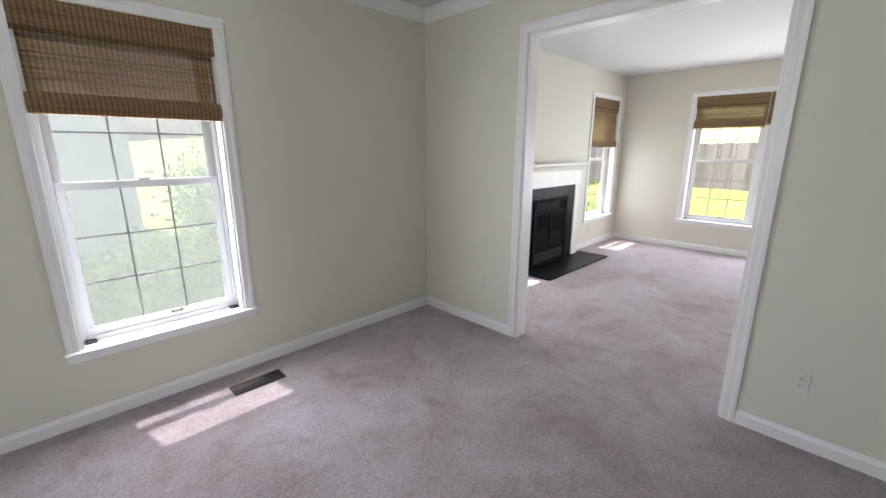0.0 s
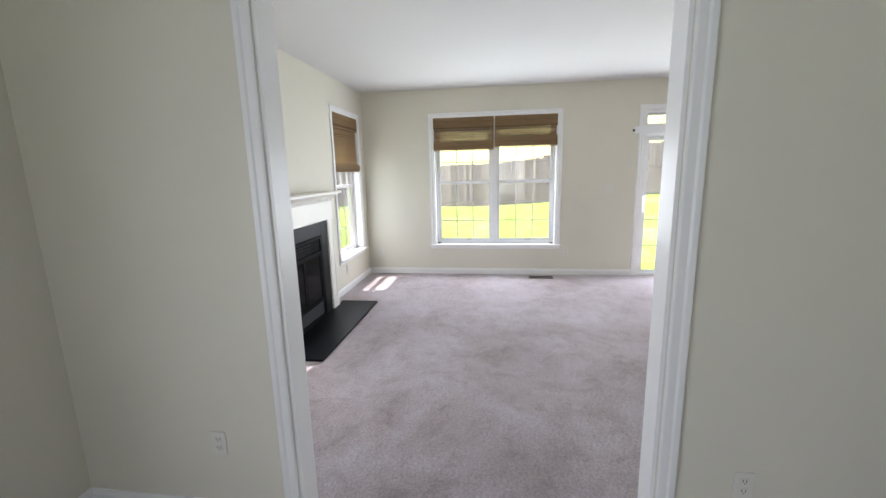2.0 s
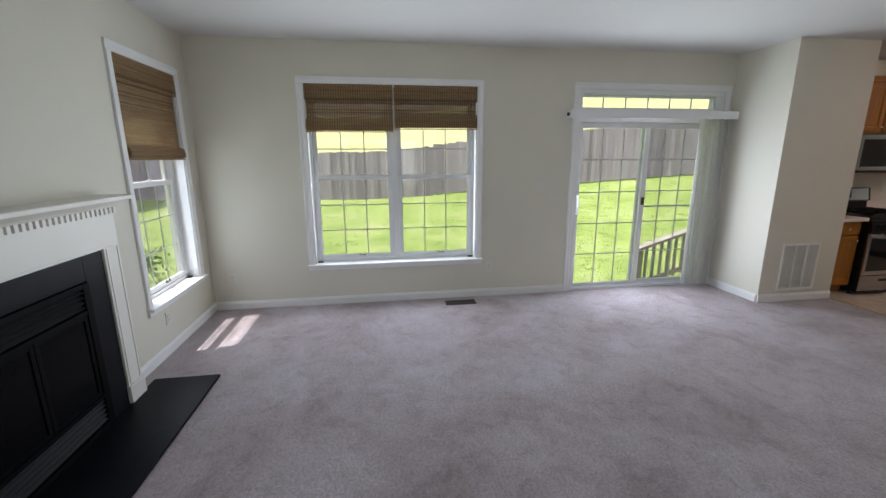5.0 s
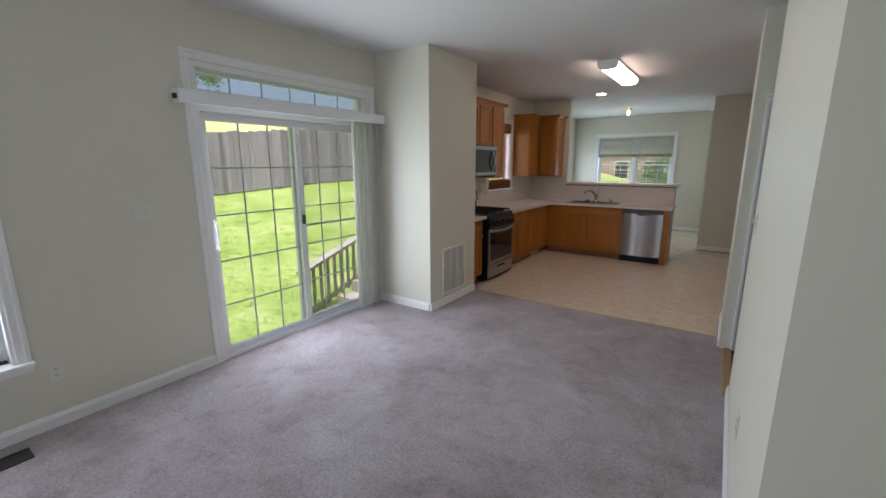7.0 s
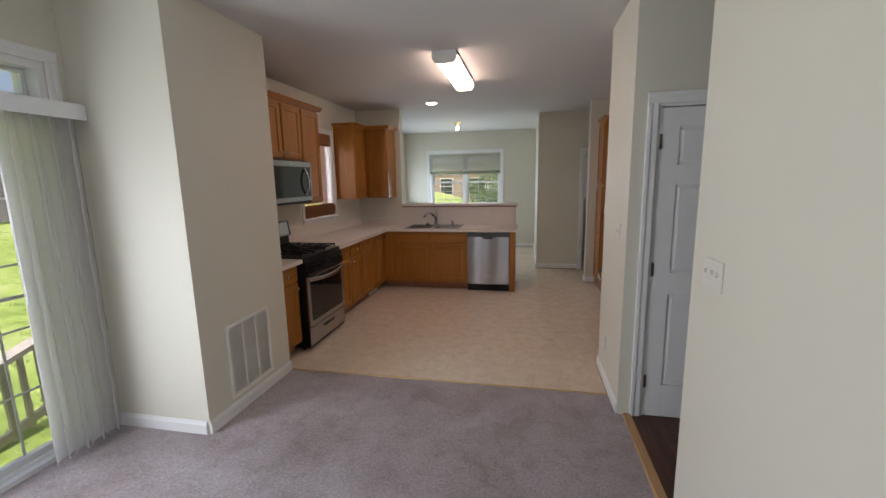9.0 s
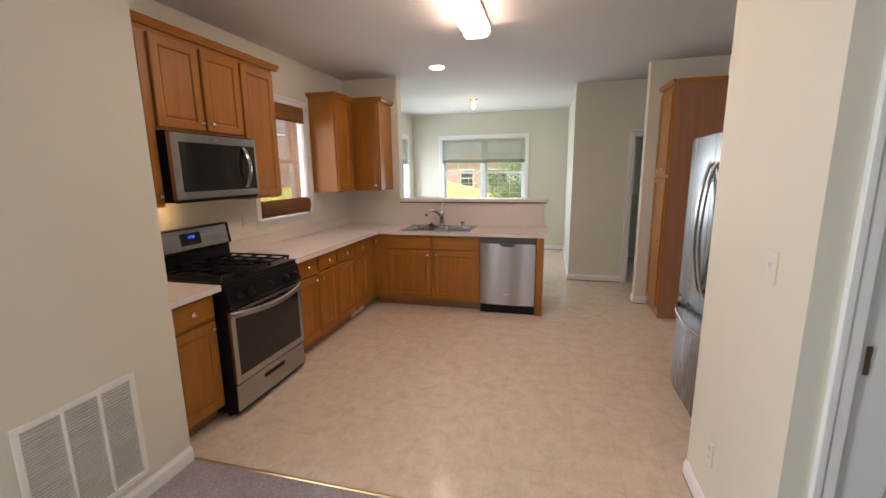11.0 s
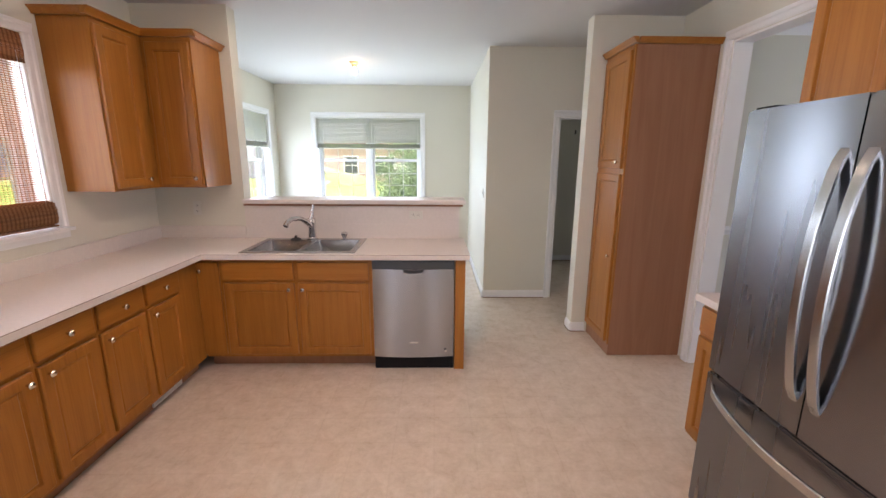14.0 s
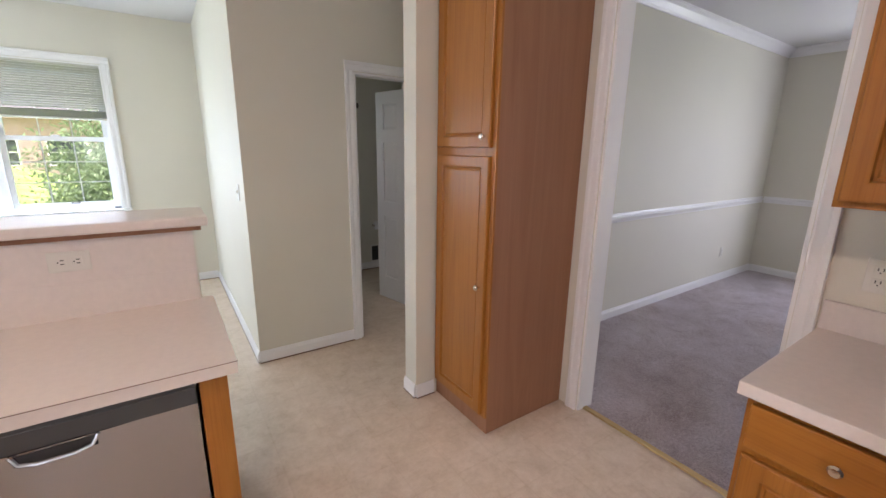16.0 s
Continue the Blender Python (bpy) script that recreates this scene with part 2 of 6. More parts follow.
def screen_material():
    """Fine grey insect mesh: part of the light passes."""
    m, t, b = nodes_of("insect_screen")
    b.inputs["Base Color"].default_value = (0.10, 0.10, 0.105, 1)
    b.inputs["Roughness"].default_value = 0.6
    tr, mx = t.nodes.new("ShaderNodeBsdfTransparent"), t.nodes.new("ShaderNodeMixShader")
    mx.inputs[0].default_value = 0.08
    t.links.new(tr.outputs[0], mx.inputs[1])
    t.links.new(b.outputs[0], mx.inputs[2])
    t.links.new(mx.outputs[0], t.nodes["Material Output"].inputs["Surface"])
    return m


def haze_screen_material():
    """Insect mesh with a pale translucent mix that paints a veiling haze over the view."""
    m, t, b = nodes_of("haze_insect_screen")
    t.nodes.remove(b)
    tr, tl, mx = t.nodes.new("ShaderNodeBsdfTransparent"), t.nodes.new("ShaderNodeBsdfTranslucent"), t.nodes.new("ShaderNodeMixShader")
    tl.inputs["Color"].default_value = (0.50, 0.54, 0.60, 1)
    mx.inputs[0].default_value = 0.34
    t.links.new(tr.outputs[0], mx.inputs[1])
    t.links.new(tl.outputs[0], mx.inputs[2])
    t.links.new(mx.outputs[0], t.nodes["Material Output"].inputs["Surface"])
    return m


def reed_material(name, dark, lite, through_light=0.42):
    """Bamboo reeds, slightly translucent, banded by the weaving threads."""
    m, t, b = nodes_of(name)
    v = coords(t, (3, 60, 60))
    c = ramp(t, noise_tex(t, v, 2.2, 4, 0.7), [(0.3, dark), (0.7, lite)])
    v2 = coords(t, (1, 0.001, 0.001))
    w = t.nodes.new("ShaderNodeTexWave")
    w.inputs["Scale"].default_value, w.inputs["Distortion"].default_value = 13, 0.6
    t.links.new(v2, w.inputs["Vector"])
    c = mix(t, 0.75, c, ramp(t, w.outputs["Fac"], [(0.2, (0.5, 0.46, 0.43)), (0.6, (1, 1, 1))]), "MULTIPLY")
    g = t.nodes.new("ShaderNodeNewGeometry")
    c = mix(t, 0.9, c, ramp(t, g.outputs["Random Per Island"], [(0.0, (0.45, 0.42, 0.4)), (0.25, (0.85, 0.85, 0.85)), (1.0, (1, 1, 1))]), "MULTIPLY")
    t.links.new(c, b.inputs["Base Color"])
    b.inputs["Roughness"].default_value = 0.65
    tl, mx = t.nodes.new("ShaderNodeBsdfTranslucent"), t.nodes.new("ShaderNodeMixShader")
    mx.inputs[0].default_value = through_light
    t.links.new(c, tl.inputs["Color"])
    t.links.new(b.outputs[0], mx.inputs[1])
    t.links.new(tl.outputs[0], mx.inputs[2])
    t.links.new(mx.outputs[0], t.nodes["Material Output"].inputs["Surface"])
    return m


def glow(name, color, strength):
    m, t, b = nodes_of(name)
    b.inputs["Base Color"].default_value = (0.8, 0.8, 0.8, 1)
    b.inputs["Emission Color"].default_value = (*color, 1)
    b.inputs["Emission Strength"].default_value = strength
    return m


def foliage(name, dark, lite):
    m, t, b = nodes_of(name)
    g = t.nodes.new("ShaderNodeNewGeometry")
    c = ramp(t, g.outputs["Random Per Island"], [(0.0, dark), (1.0, lite)])
    t.links.new(c, b.inputs["Base Color"])
    b.inputs["Roughness"].default_value = 0.6
    tl, mx = t.nodes.new("ShaderNodeBsdfTranslucent"), t.nodes.new("ShaderNodeMixShader")
    mx.inputs[0].default_value = 0.35
    t.links.new(c, tl.inputs["Color"])
    t.links.new(b.outputs[0], mx.inputs[1])
    t.links.new(tl.outputs[0], mx.inputs[2])
    t.links.new(mx.outputs[0], t.nodes["Material Output"].inputs["Surface"])
    return m


def lawn_material():
    """Mown grass with weeds and bare tufts, turning to dry pale grass up the hill."""
    m, t, b = nodes_of("lawn")
    v = coords(t)
    a = ramp(t, noise_tex(t, v, 0.9, 9, 0.75, 0.6), [(0.34, (0.22, 0.33, 0.055)), (0.5, (0.35, 0.46, 0.11)), (0.64, (0.50, 0.56, 0.23))])
    f = ramp(t, noise_tex(t, v, 7, 6, 0.8), [(0.38, (0.50, 0.58, 0.42)), (0.56, (1, 1, 1))])
    near = mix(t, 0.75, a, f, "MULTIPLY")
    dry = mix(t, 0.5, ramp(t, noise_tex(t, v, 0.35, 8, 0.7), [(0.3, (0.40, 0.43, 0.16)), (0.7, (0.64, 0.61, 0.31))]), f, "MULTIPLY")
    sep, up = t.nodes.new("ShaderNodeSeparateXYZ"), t.nodes.new("ShaderNodeMapRange")
    t.links.new(v, sep.inputs[0])
    across = t.nodes.new("ShaderNodeMath")
    across.operation, across.inputs[1].default_value = "MULTIPLY_ADD", -0.28
    t.links.new(sep.outputs["Y"], across.inputs[0])
    t.links.new(sep.outputs["X"], across.inputs[2])
    t.links.new(across.outputs[0], up.inputs["Value"])
    up.inputs["From Min"].default_value, up.inputs["From Max"].default_value = 19.5, 23.0
    t.links.new(mix(t, up.outputs["Result"], near, dry), b.inputs["Base Color"])
    b.inputs["Roughness"].default_value = 0.9
    bump(t, b, noise_tex(t, v, 14, 5, 0.8), 0.8, 0.05)
    return m


CARPET, VINYLFLOOR, LAWN = carpet_material(), vinyl_floor(), lawn_material()
STEEL = steel("brushed_steel_level", "x")
SATIN = plain("satin_handle_steel", (0.46, 0.455, 0.45), 0.26, 1.0, vary=0.05, scale=30)
STEEL_Z = steel("brushed_steel_upright", "z", (0.40, 0.40, 0.41), 0.20)
FRIDGE_STEEL = steel("fridge_steel", "z", (0.25, 0.25, 0.263), 0.26)
SINK_STEEL = steel("sink_steel", "x", (0.40, 0.40, 0.405), 0.24)
GLASS = glass_material("window_glass")
SCREEN, HAZE_SCREEN = screen_material(), haze_screen_material()
BLACKGLASS = plain("black_glass", (0.012, 0.011, 0.010), 0.07, vary=0.1)
REED = reed_material("bamboo_reed", (0.38, 0.24, 0.115), (0.64, 0.45, 0.24), 0.5)
REED_DARK = reed_material("bamboo_reed_dark", (0.40, 0.19, 0.08), (0.62, 0.34, 0.17), 0.6)
VANE, vt, vbsdf = nodes_of("vertical_vane_fabric")
vbsdf.inputs["Base Color"].default_value = (0.86, 0.85, 0.84, 1)
vbsdf.inputs["Roughness"].default_value = 0.6
bump(vt, vbsdf, noise_tex(vt, coords(vt), 220, 3), 0.1, 0.001)
v_tl, v_mx = vt.nodes.new("ShaderNodeBsdfTranslucent"), vt.nodes.new("ShaderNodeMixShader")
v_tl.inputs["Color"].default_value = (0.86, 0.85, 0.84, 1)
v_mx.inputs[0].default_value = 0.68
vt.links.new(vbsdf.outputs[0], v_mx.inputs[1])
vt.links.new(v_tl.outputs[0], v_mx.inputs[2])
vt.links.new(v_mx.outputs[0], vt.nodes["Material Output"].inputs["Surface"])
LAMP_GLOW = glow("lamp_diffuser", (1.0, 0.74, 0.60), 11.5)
SPOT_GLOW = glow("recessed_bulb", (1.0, 0.78, 0.55), 38.0)
BULB_GLOW = glow("bare_bulb", (1.0, 0.74, 0.42), 22.0)
HOOD_GLOW = glow("hood_lamp", (1.0, 0.62, 0.28), 26.0)
CLOCK_GLOW = glow("clock_digits", (0.015, 0.10, 1.0), 0.7)
CLOCK_GLOW.node_tree.nodes["Principled BSDF"].inputs["Base Color"].default_value = (0.01, 0.01, 0.02, 1)
GRASS = foliage("grass_blade", (0.24, 0.36, 0.07), (0.43, 0.52, 0.20))
LEAF = foliage("shrub_leaf", (0.09, 0.15, 0.055), (0.25, 0.35, 0.14))
LEAF_PALE = foliage("tree_leaf", (0.14, 0.21, 0.10), (0.36, 0.46, 0.26))
BARK = plain("bark", (0.10, 0.075, 0.055), 0.9, vary=0.3, scale=12, bumpy=0.6, bump_scale=30)
SIDING = plain("grey_siding", (0.56, 0.58, 0.63), 0.6, vary=0.05, scale=3)
BRICKWALL = plain("pinkish_brick_wall", (0.40, 0.30, 0.27), 0.85, vary=0.18, scale=9, bumpy=0.3, bump_scale=25)
SHINGLE = plain("roof_shingle", (0.12, 0.115, 0.115), 0.9, vary=0.25, scale=16, bumpy=0.5, bump_scale=40)
PANE_DARK = plain("far_window_pane", (0.05, 0.06, 0.07), 0.1, vary=0.2)
CONCRETE = plain("pale_concrete", (0.42, 0.41, 0.39), 0.85, vary=0.1, scale=4, bumpy=0.2, bump_scale=60)
CARPAINT = plain("white_car_paint", (0.72, 0.72, 0.72), 0.2, vary=0.02)
RUBBER = plain("tyre_rubber", (0.02, 0.02, 0.02), 0.8, vary=0.2)

# ---- building helpers ----
def box(bm, x0, x1, y0, y1, z0, z1, b=0.0):
    """A box from corner to corner, with its edges eased by b."""
    x0, x1, y0, y1, z0, z1 = min(x0, x1), max(x0, x1), min(y0, y1), max(y0, y1), min(z0, z1), max(z0, z1)
    m = Matrix.LocRotScale(((x0 + x1) / 2, (y0 + y1) / 2, (z0 + z1) / 2), None, (x1 - x0, y1 - y0, z1 - z0))
    verts = bmesh.ops.create_cube(bm, size=1, matrix=m)["verts"]
    if b:
        edges = list({e for v in verts for e in v.link_edges})
        bmesh.ops.bevel(bm, geom=edges, offset=b, segments=2, affect="EDGES", profile=0.6)
    return bm


def boxes(*rows, b=0.0):
    bm = bmesh.new()
    for r in rows:
        box(bm, *r, b=b)
    return bm


def prism(profile, axis, a0, a1):
    """A closed profile of (u, v) pairs drawn along an axis from a0 to a1. x: u=y, v=z; y: u=x, v=z; z: u=x, v=y."""
    bm = bmesh.new()
    put = {"x": lambda a, u, v: (a, u, v), "y": lambda a, u, v: (u, a, v), "z": lambda a, u, v: (u, v, a)}[axis]
    rings = [[bm.verts.new(put(a, u, v)) for u, v in profile] for a in (a0, a1)]
    n = len(profile)
    for k in range(n):
        bm.faces.new((rings[0][k], rings[0][(k + 1) % n], rings[1][(k + 1) % n], rings[1][k]))
    bm.faces.new(rings[0][::-1])
    bm.faces.new(rings[1])
    bmesh.ops.recalc_face_normals(bm, faces=bm.faces)
    return bm


def lathe(profile, steps=20, axis="z"):
    """A turned body from (radius, height) pairs."""
    bm = bmesh.new()
    rings = []
    for r, h in profile:
        ring = []
        for k in range(steps):
            a = 2 * math.pi * k / steps
            p = (r * math.cos(a), r * math.sin(a), h)
            ring.append(bm.verts.new(p if axis == "z" else (p[0], -h, p[1]) if axis == "-y" else (h, p[0], p[1])))
        rings.append(ring)
    for lo, hi in zip(rings, rings[1:]):
        for k in range(steps):
            bm.faces.new((lo[k], lo[(k + 1) % steps], hi[(k + 1) % steps], hi[k]))
    bm.faces.new(rings[0][::-1])
    bm.faces.new(rings[-1])
    bmesh.ops.recalc_face_normals(bm, faces=bm.faces)
    return bm


def tube(points, radius, steps=10):
    """A round bar along a line of points; radius may be one number or one a point."""
    bm = bmesh.new()
    pts = [Vector(p) for p in points]
    rings = []
    side = None
    for k, p in enumerate(pts):
        d = (pts[min(k + 1, len(pts) - 1)] - pts[max(k - 1, 0)]).normalized()
        if side is None:
            side = d.cross((0, 0, 1) if abs(d.z) < 0.9 else (1, 0, 0)).normalized()
        side = (side - d * side.dot(d)).normalized()
        up = d.cross(side)
        r = radius[k] if isinstance(radius, (list, tuple)) else radius
        rings.append([bm.verts.new(p + r * (math.cos(2 * math.pi * j / steps) * side + math.sin(2 * math.pi * j / steps) * up)) for j in range(steps)])
    for lo, hi in zip(rings, rings[1:]):
        for j in range(steps):
            bm.faces.new((lo[j], lo[(j + 1) % steps], hi[(j + 1) % steps], hi[j]))
    bm.faces.new(rings[0][::-1])
    bm.faces.new(rings[-1])
    bmesh.ops.recalc_face_normals(bm, faces=bm.faces)
    return bm


def mesh_of(name, bm, material, smooth=False):
    me = bpy.data.meshes.new(name)
    bm.to_mesh(me)
    bm.free()
    me.materials.append(material)
    if smooth:
        me.shade_smooth()
        me.set_sharp_from_angle(angle=radians(38))
    return me


def part(name, bm, material, parent, label="", smooth=False, at=None):
    """One mesh object under a thing or a part; at: its place in the parent's own axes."""
    ob = new(name, mesh_of(name, bm, material, smooth))
    ob.parent = parent
    if at is not None:
        ob.matrix_local = at
    return tagged(ob, label)


def thing(name, m, label, category, group="", kind=""):
    ob = new(name)
    ob.empty_display_size = 0.1
    ob.matrix_world = m
    return tagged(ob, label, category, group, kind)


def solid(name, bm, material, label, category, kind="", group="", smooth=False, m=None):
    ob = new(name, mesh_of(name, bm, material, smooth))
    if m is not None:
        ob.matrix_world = m
    return tagged(ob, label, category, group, kind)


def structure(name, bm, material, label, category):
    return solid(name, bm, material, label, category, "structure")


def sheet(xs, ys, empty, z0, z1):
    """One connected slab over a grid of cells; empty: the (i, j) cells left out."""
    bm = bmesh.new()
    got = {}

    def vert(i, j, k):
        if (i, j, k) not in got:
            got[i, j, k] = bm.verts.new((xs[i], ys[j], (z0, z1)[k]))
        return got[i, j, k]

    cells = {(i, j) for i in range(len(xs) - 1) for j in range(len(ys) - 1)} - set(empty)
    for i, j in cells:
        q = ((i, j), (i + 1, j), (i + 1, j + 1), (i, j + 1))
        bm.faces.new([vert(*p, 1) for p in q])
        bm.faces.new([vert(*p, 0) for p in reversed(q)])
        for (a, b), nb in zip(((q[0], q[1]), (q[1], q[2]), (q[2], q[3]), (q[3], q[0])), ((i, j - 1), (i + 1, j), (i, j + 1), (i - 1, j))):
            if nb not in cells:
                bm.faces.new((vert(*a, 0), vert(*b, 0), vert(*b, 1), vert(*a, 1)))
    return bm


def wall_boxes(axis, face, thick, a0, a1, z0, z1, openings=()):
    """A wall along an axis from face to face + thick, with openings (a0, a1, z0, z1) right through it."""
    bm = bmesh.new()
    cuts = sorted({a0, a1, *(v for o in openings for v in o[:2])})
    for lo, hi in zip(cuts, cuts[1:]):
        holes = sorted((o[2], o[3]) for o in openings if o[0] < (lo + hi) / 2 < o[1])
        z = z0
        spans = []
        for h0, h1 in holes:
            if h0 > z:
                spans.append((z, h0))
            z = h1
        if z < z1:
            spans.append((z, z1))
        for s0, s1 in spans:
            if axis == "x":
                box(bm, lo, hi, face, face + thick, s0, s1)
            else:
                box(bm, face, face + thick, lo, hi, s0, s1)
    bmesh.ops.remove_doubles(bm, verts=bm.verts, dist=1e-5)
    return bm


E_X, N_A, N_B, DIV, H = 7.39, 3.065, 3.125, 2.715, 2.74
CREAM = "cream painted drywall with faint roller texture"

# ---- walls ----
structure("wall_front_north", wall_boxes("x", N_A, 0.19, -2.2, DIV + 0.13, 0, H, [(0.045, 0.935, 0.45, 2.275)]), WALL, CREAM, "wall")
structure("wall_front_west", wall_boxes("y", -2.2, -0.19, -2.6, N_A + 0.19, 0, H, [(-0.4, 1.2, 0.6, 2.2)]), WALL, CREAM, "wall")
structure("wall_front_south", wall_boxes("x", -2.6, -0.13, -2.2, DIV, 0, H), WALL, CREAM, "wall")
structure("wall_divider", wall_boxes("y", DIV, 0.13, -2.6, N_A, 0, H, [(0.46, 1.96, 0, 2.375)]), WALL, CREAM + " around a wide cased opening", "wall")
structure("wall_family_north", wall_boxes("x", N_B, 0.19, DIV + 0.13, E_X + 0.19, 0, H, [(3.25, 4.14, 0.46, 2.33), (6.23, 7.12, 0.46, 2.33)]), WALL, CREAM, "wall")
structure("wall_east", wall_boxes("y", E_X, 0.19, -7.42, N_B, 0, H, [(0.26, 2.05, 0.46, 2.33), (-2.70, -0.90, 0.0, 2.33), (-6.23, -5.42, 1.15, 2.27)]), WALL, CREAM, "wall")
structure("wall_family_south", wall_boxes("x", -0.61, -0.13, DIV + 0.13, 3.95, 0, H), WALL, CREAM, "wall")
structure("wall_hall_side", wall_boxes("y", 3.95, -0.12, -2.60, -0.74, 0, H), WALL, CREAM, "wall")
structure("wall_closet", boxes((6.67, E_X, -3.755, -2.81, 0, H)), WALL, CREAM + " boxing in a closet", "wall")
structure("wall_hall_south", wall_boxes("x", -3.50, -0.14, 2.2, 3.90, 0, H, [(3.09, 3.87, 0, 2.05)]), WALL, CREAM, "wall")
structure("wall_hall_west", boxes((2.08, 2.2, -3.64, -0.74, 0, H)), WALL, CREAM, "wall")
structure("wall_door_closet", boxes((2.2, 3.90, -3.95, -3.85, 0, H)), WALL, CREAM, "wall")
structure("wall_fridge_side", boxes((3.90, 4.02, -4.285, -3.50, 0, H), (2.87, 3.90, -4.285, -4.165, 0, H)), WALL, CREAM, "wall")
structure("wall_kitchen_west", wall_boxes("y", 3.0, -0.13, -7.287, -4.285, 0, H, [(-6.66, -5.77, 0, 2.395)]), WALL, CREAM + " with a cased doorway", "wall")
structure("wall_pantry_end", boxes((2.87, 3.747, -7.42, -7.287, 0, H)), WALL, CREAM, "wall")
structure("wall_kitchen_stub", boxes((6.65, E_X, -7.30, -7.17, 0, H), (E_X, 7.62, -7.42, -7.30, 0, H)), WALL, CREAM, "wall")
structure("wall_half", boxes((4.825, 6.65, -7.30, -7.17, 0, 1.212)), WALL, CREAM + " below the raised bar", "wall")
structure("wall_nook_east", wall_boxes("y", 7.62, 0.19, -10.84, -7.42, 0, H, [(-10.28, -9.0, 0.87, 2.25)]), WALL, CREAM, "wall")
structure("wall_nook_south", wall_boxes("x", -10.65, -0.19, 4.35, 7.62, 0, H, [(5.27, 6.99, 0.87, 2.25)]), WALL, CREAM, "wall")
structure("wall_nook_west", wall_boxes("y", 4.47, -0.12, -10.65, -8.38, 0, H), WALL, CREAM, "wall")
structure("wall_bath_front", wall_boxes("x", -8.26, -0.12, 2.0, 4.47, 0, H, [(2.93, 3.69, 0, 2.04)]), WALL, CREAM + " with a bathroom doorway", "wall")
structure("wall_bath", boxes((2.2, 2.32, -10.2, -8.38, 0, H)), WALL, CREAM, "wall")
structure("wall_bath_south", wall_boxes("x", -10.08, -0.12, 2.32, 4.35, 0, H, [(3.35, 3.95, 1.2, 2.0)]), WALL, CREAM, "wall")
structure("wall_passage_end", boxes((2.0, 2.12, -8.26, -7.55, 0, H)), WALL, CREAM, "wall")
structure("wall_dining_south", boxes((-1.52, 2.87, -7.55, -7.42, 0, H)), WALL, CREAM, "wall")
structure("wall_dining_west", wall_boxes("y", -1.52, -0.19, -7.55, -4.3, 0, H, [(-6.3, -4.9, 0.6, 2.2)]), WALL, CREAM, "wall")
structure("wall_dining_north", boxes((-1.52, 2.87, -4.3, -4.18, 0, H)), WALL, CREAM, "wall")

# ---- floors and ceiling ----
structure("floor_carpet", boxes((-2.2, DIV, -2.6, N_A, -0.12, 0), (DIV, E_X + 0.1, -3.765, N_B, -0.12, 0)), CARPET, "mauve-grey cut-pile carpet with worn tracks", "carpet")
structure("floor_dining", boxes((-1.52, 2.93, -7.42, -4.3, -0.12, 0)), CARPET, "mauve-grey cut-pile carpet", "carpet")
structure("floor_hall", boxes((2.2, 3.955, -3.75, -0.74, -0.1, 0.004)), FLOORWOOD, "dark red-brown wooden hall floor", "floor")
structure("floor_kitchen", boxes((2.93, E_X + 0.23, -10.65, -3.765, -0.12, -0.002), (2.12, 2.93, -10.08, -7.55, -0.12, -0.002)), VINYLFLOOR, "beige mottled sheet vinyl with faint squares", "floor")
ceil = boxes((-2.4, 7.85, -10.9, 3.35, H, H + 0.2))
structure("ceiling", ceil, CEIL, "flat white painted ceiling", "ceiling")
structure("trim_carpet_edge", prism([(-3.775, -0.001), (-3.755, -0.001), (-3.76, 0.006), (-3.77, 0.006)], "x", 4.02, 6.67), BRASS, "thin metal strip between carpet and vinyl", "edge strip")
structure("trim_threshold", prism([(3.925, 0), (3.985, 0), (3.978, 0.014), (3.932, 0.014)], "y", -3.50, -2.60), THRESH, "pale oak threshold strip", "threshold")
structure("trim_dining_edge", prism([(2.915, 0), (2.955, 0), (2.95, 0.008), (2.92, 0.008)], "y", -6.66, -5.77), BRASS, "brass strip between carpet and vinyl", "edge strip")


# ---- baseboards, crown, chair rail ----
def baseboard(x0, y0, x1, y1, side, name="baseboard"):
    """Along a wall from one point to another; side: the way it stands out, as (dx, dy)."""
    h, d = 0.088, 0.015
    prof = [(0, 0), (d, 0), (d, h * 0.72), (d * 0.62, h * 0.86), (d * 0.4, h), (0, h)]
    if x0 == x1:
        bm = prism([(x0 + side[0] * u, v) for u, v in prof], "y", y0, y1)
    else:
        bm = prism([(y0 + side[1] * u, v) for u, v in prof], "x", x0, x1)
    structure(name, bm, TRIM, "white painted wooden baseboard", "baseboard")
    # kitchen side: a dark strip paints the shadow line at the baseboard's foot
    if y0 < -3.9 and y1 < -3.4 and max(x0, x1) > 2.9:
        o = 0.0165
        if x0 == x1:
            gap = boxes((min(x0, x0 + side[0] * o), max(x0, x0 + side[0] * o), min(y0, y1), max(y0, y1), -0.001, 0.007))
        else:
            gap = boxes((min(x0, x1), max(x0, x1), min(y0, y0 + side[1] * o), max(y0, y0 + side[1] * o), -0.001, 0.007))
        structure("baseboard_shade_trim", gap, SEAM_AND_SHADE, "dark strip painting the shadow line under the baseboard", "baseboard")


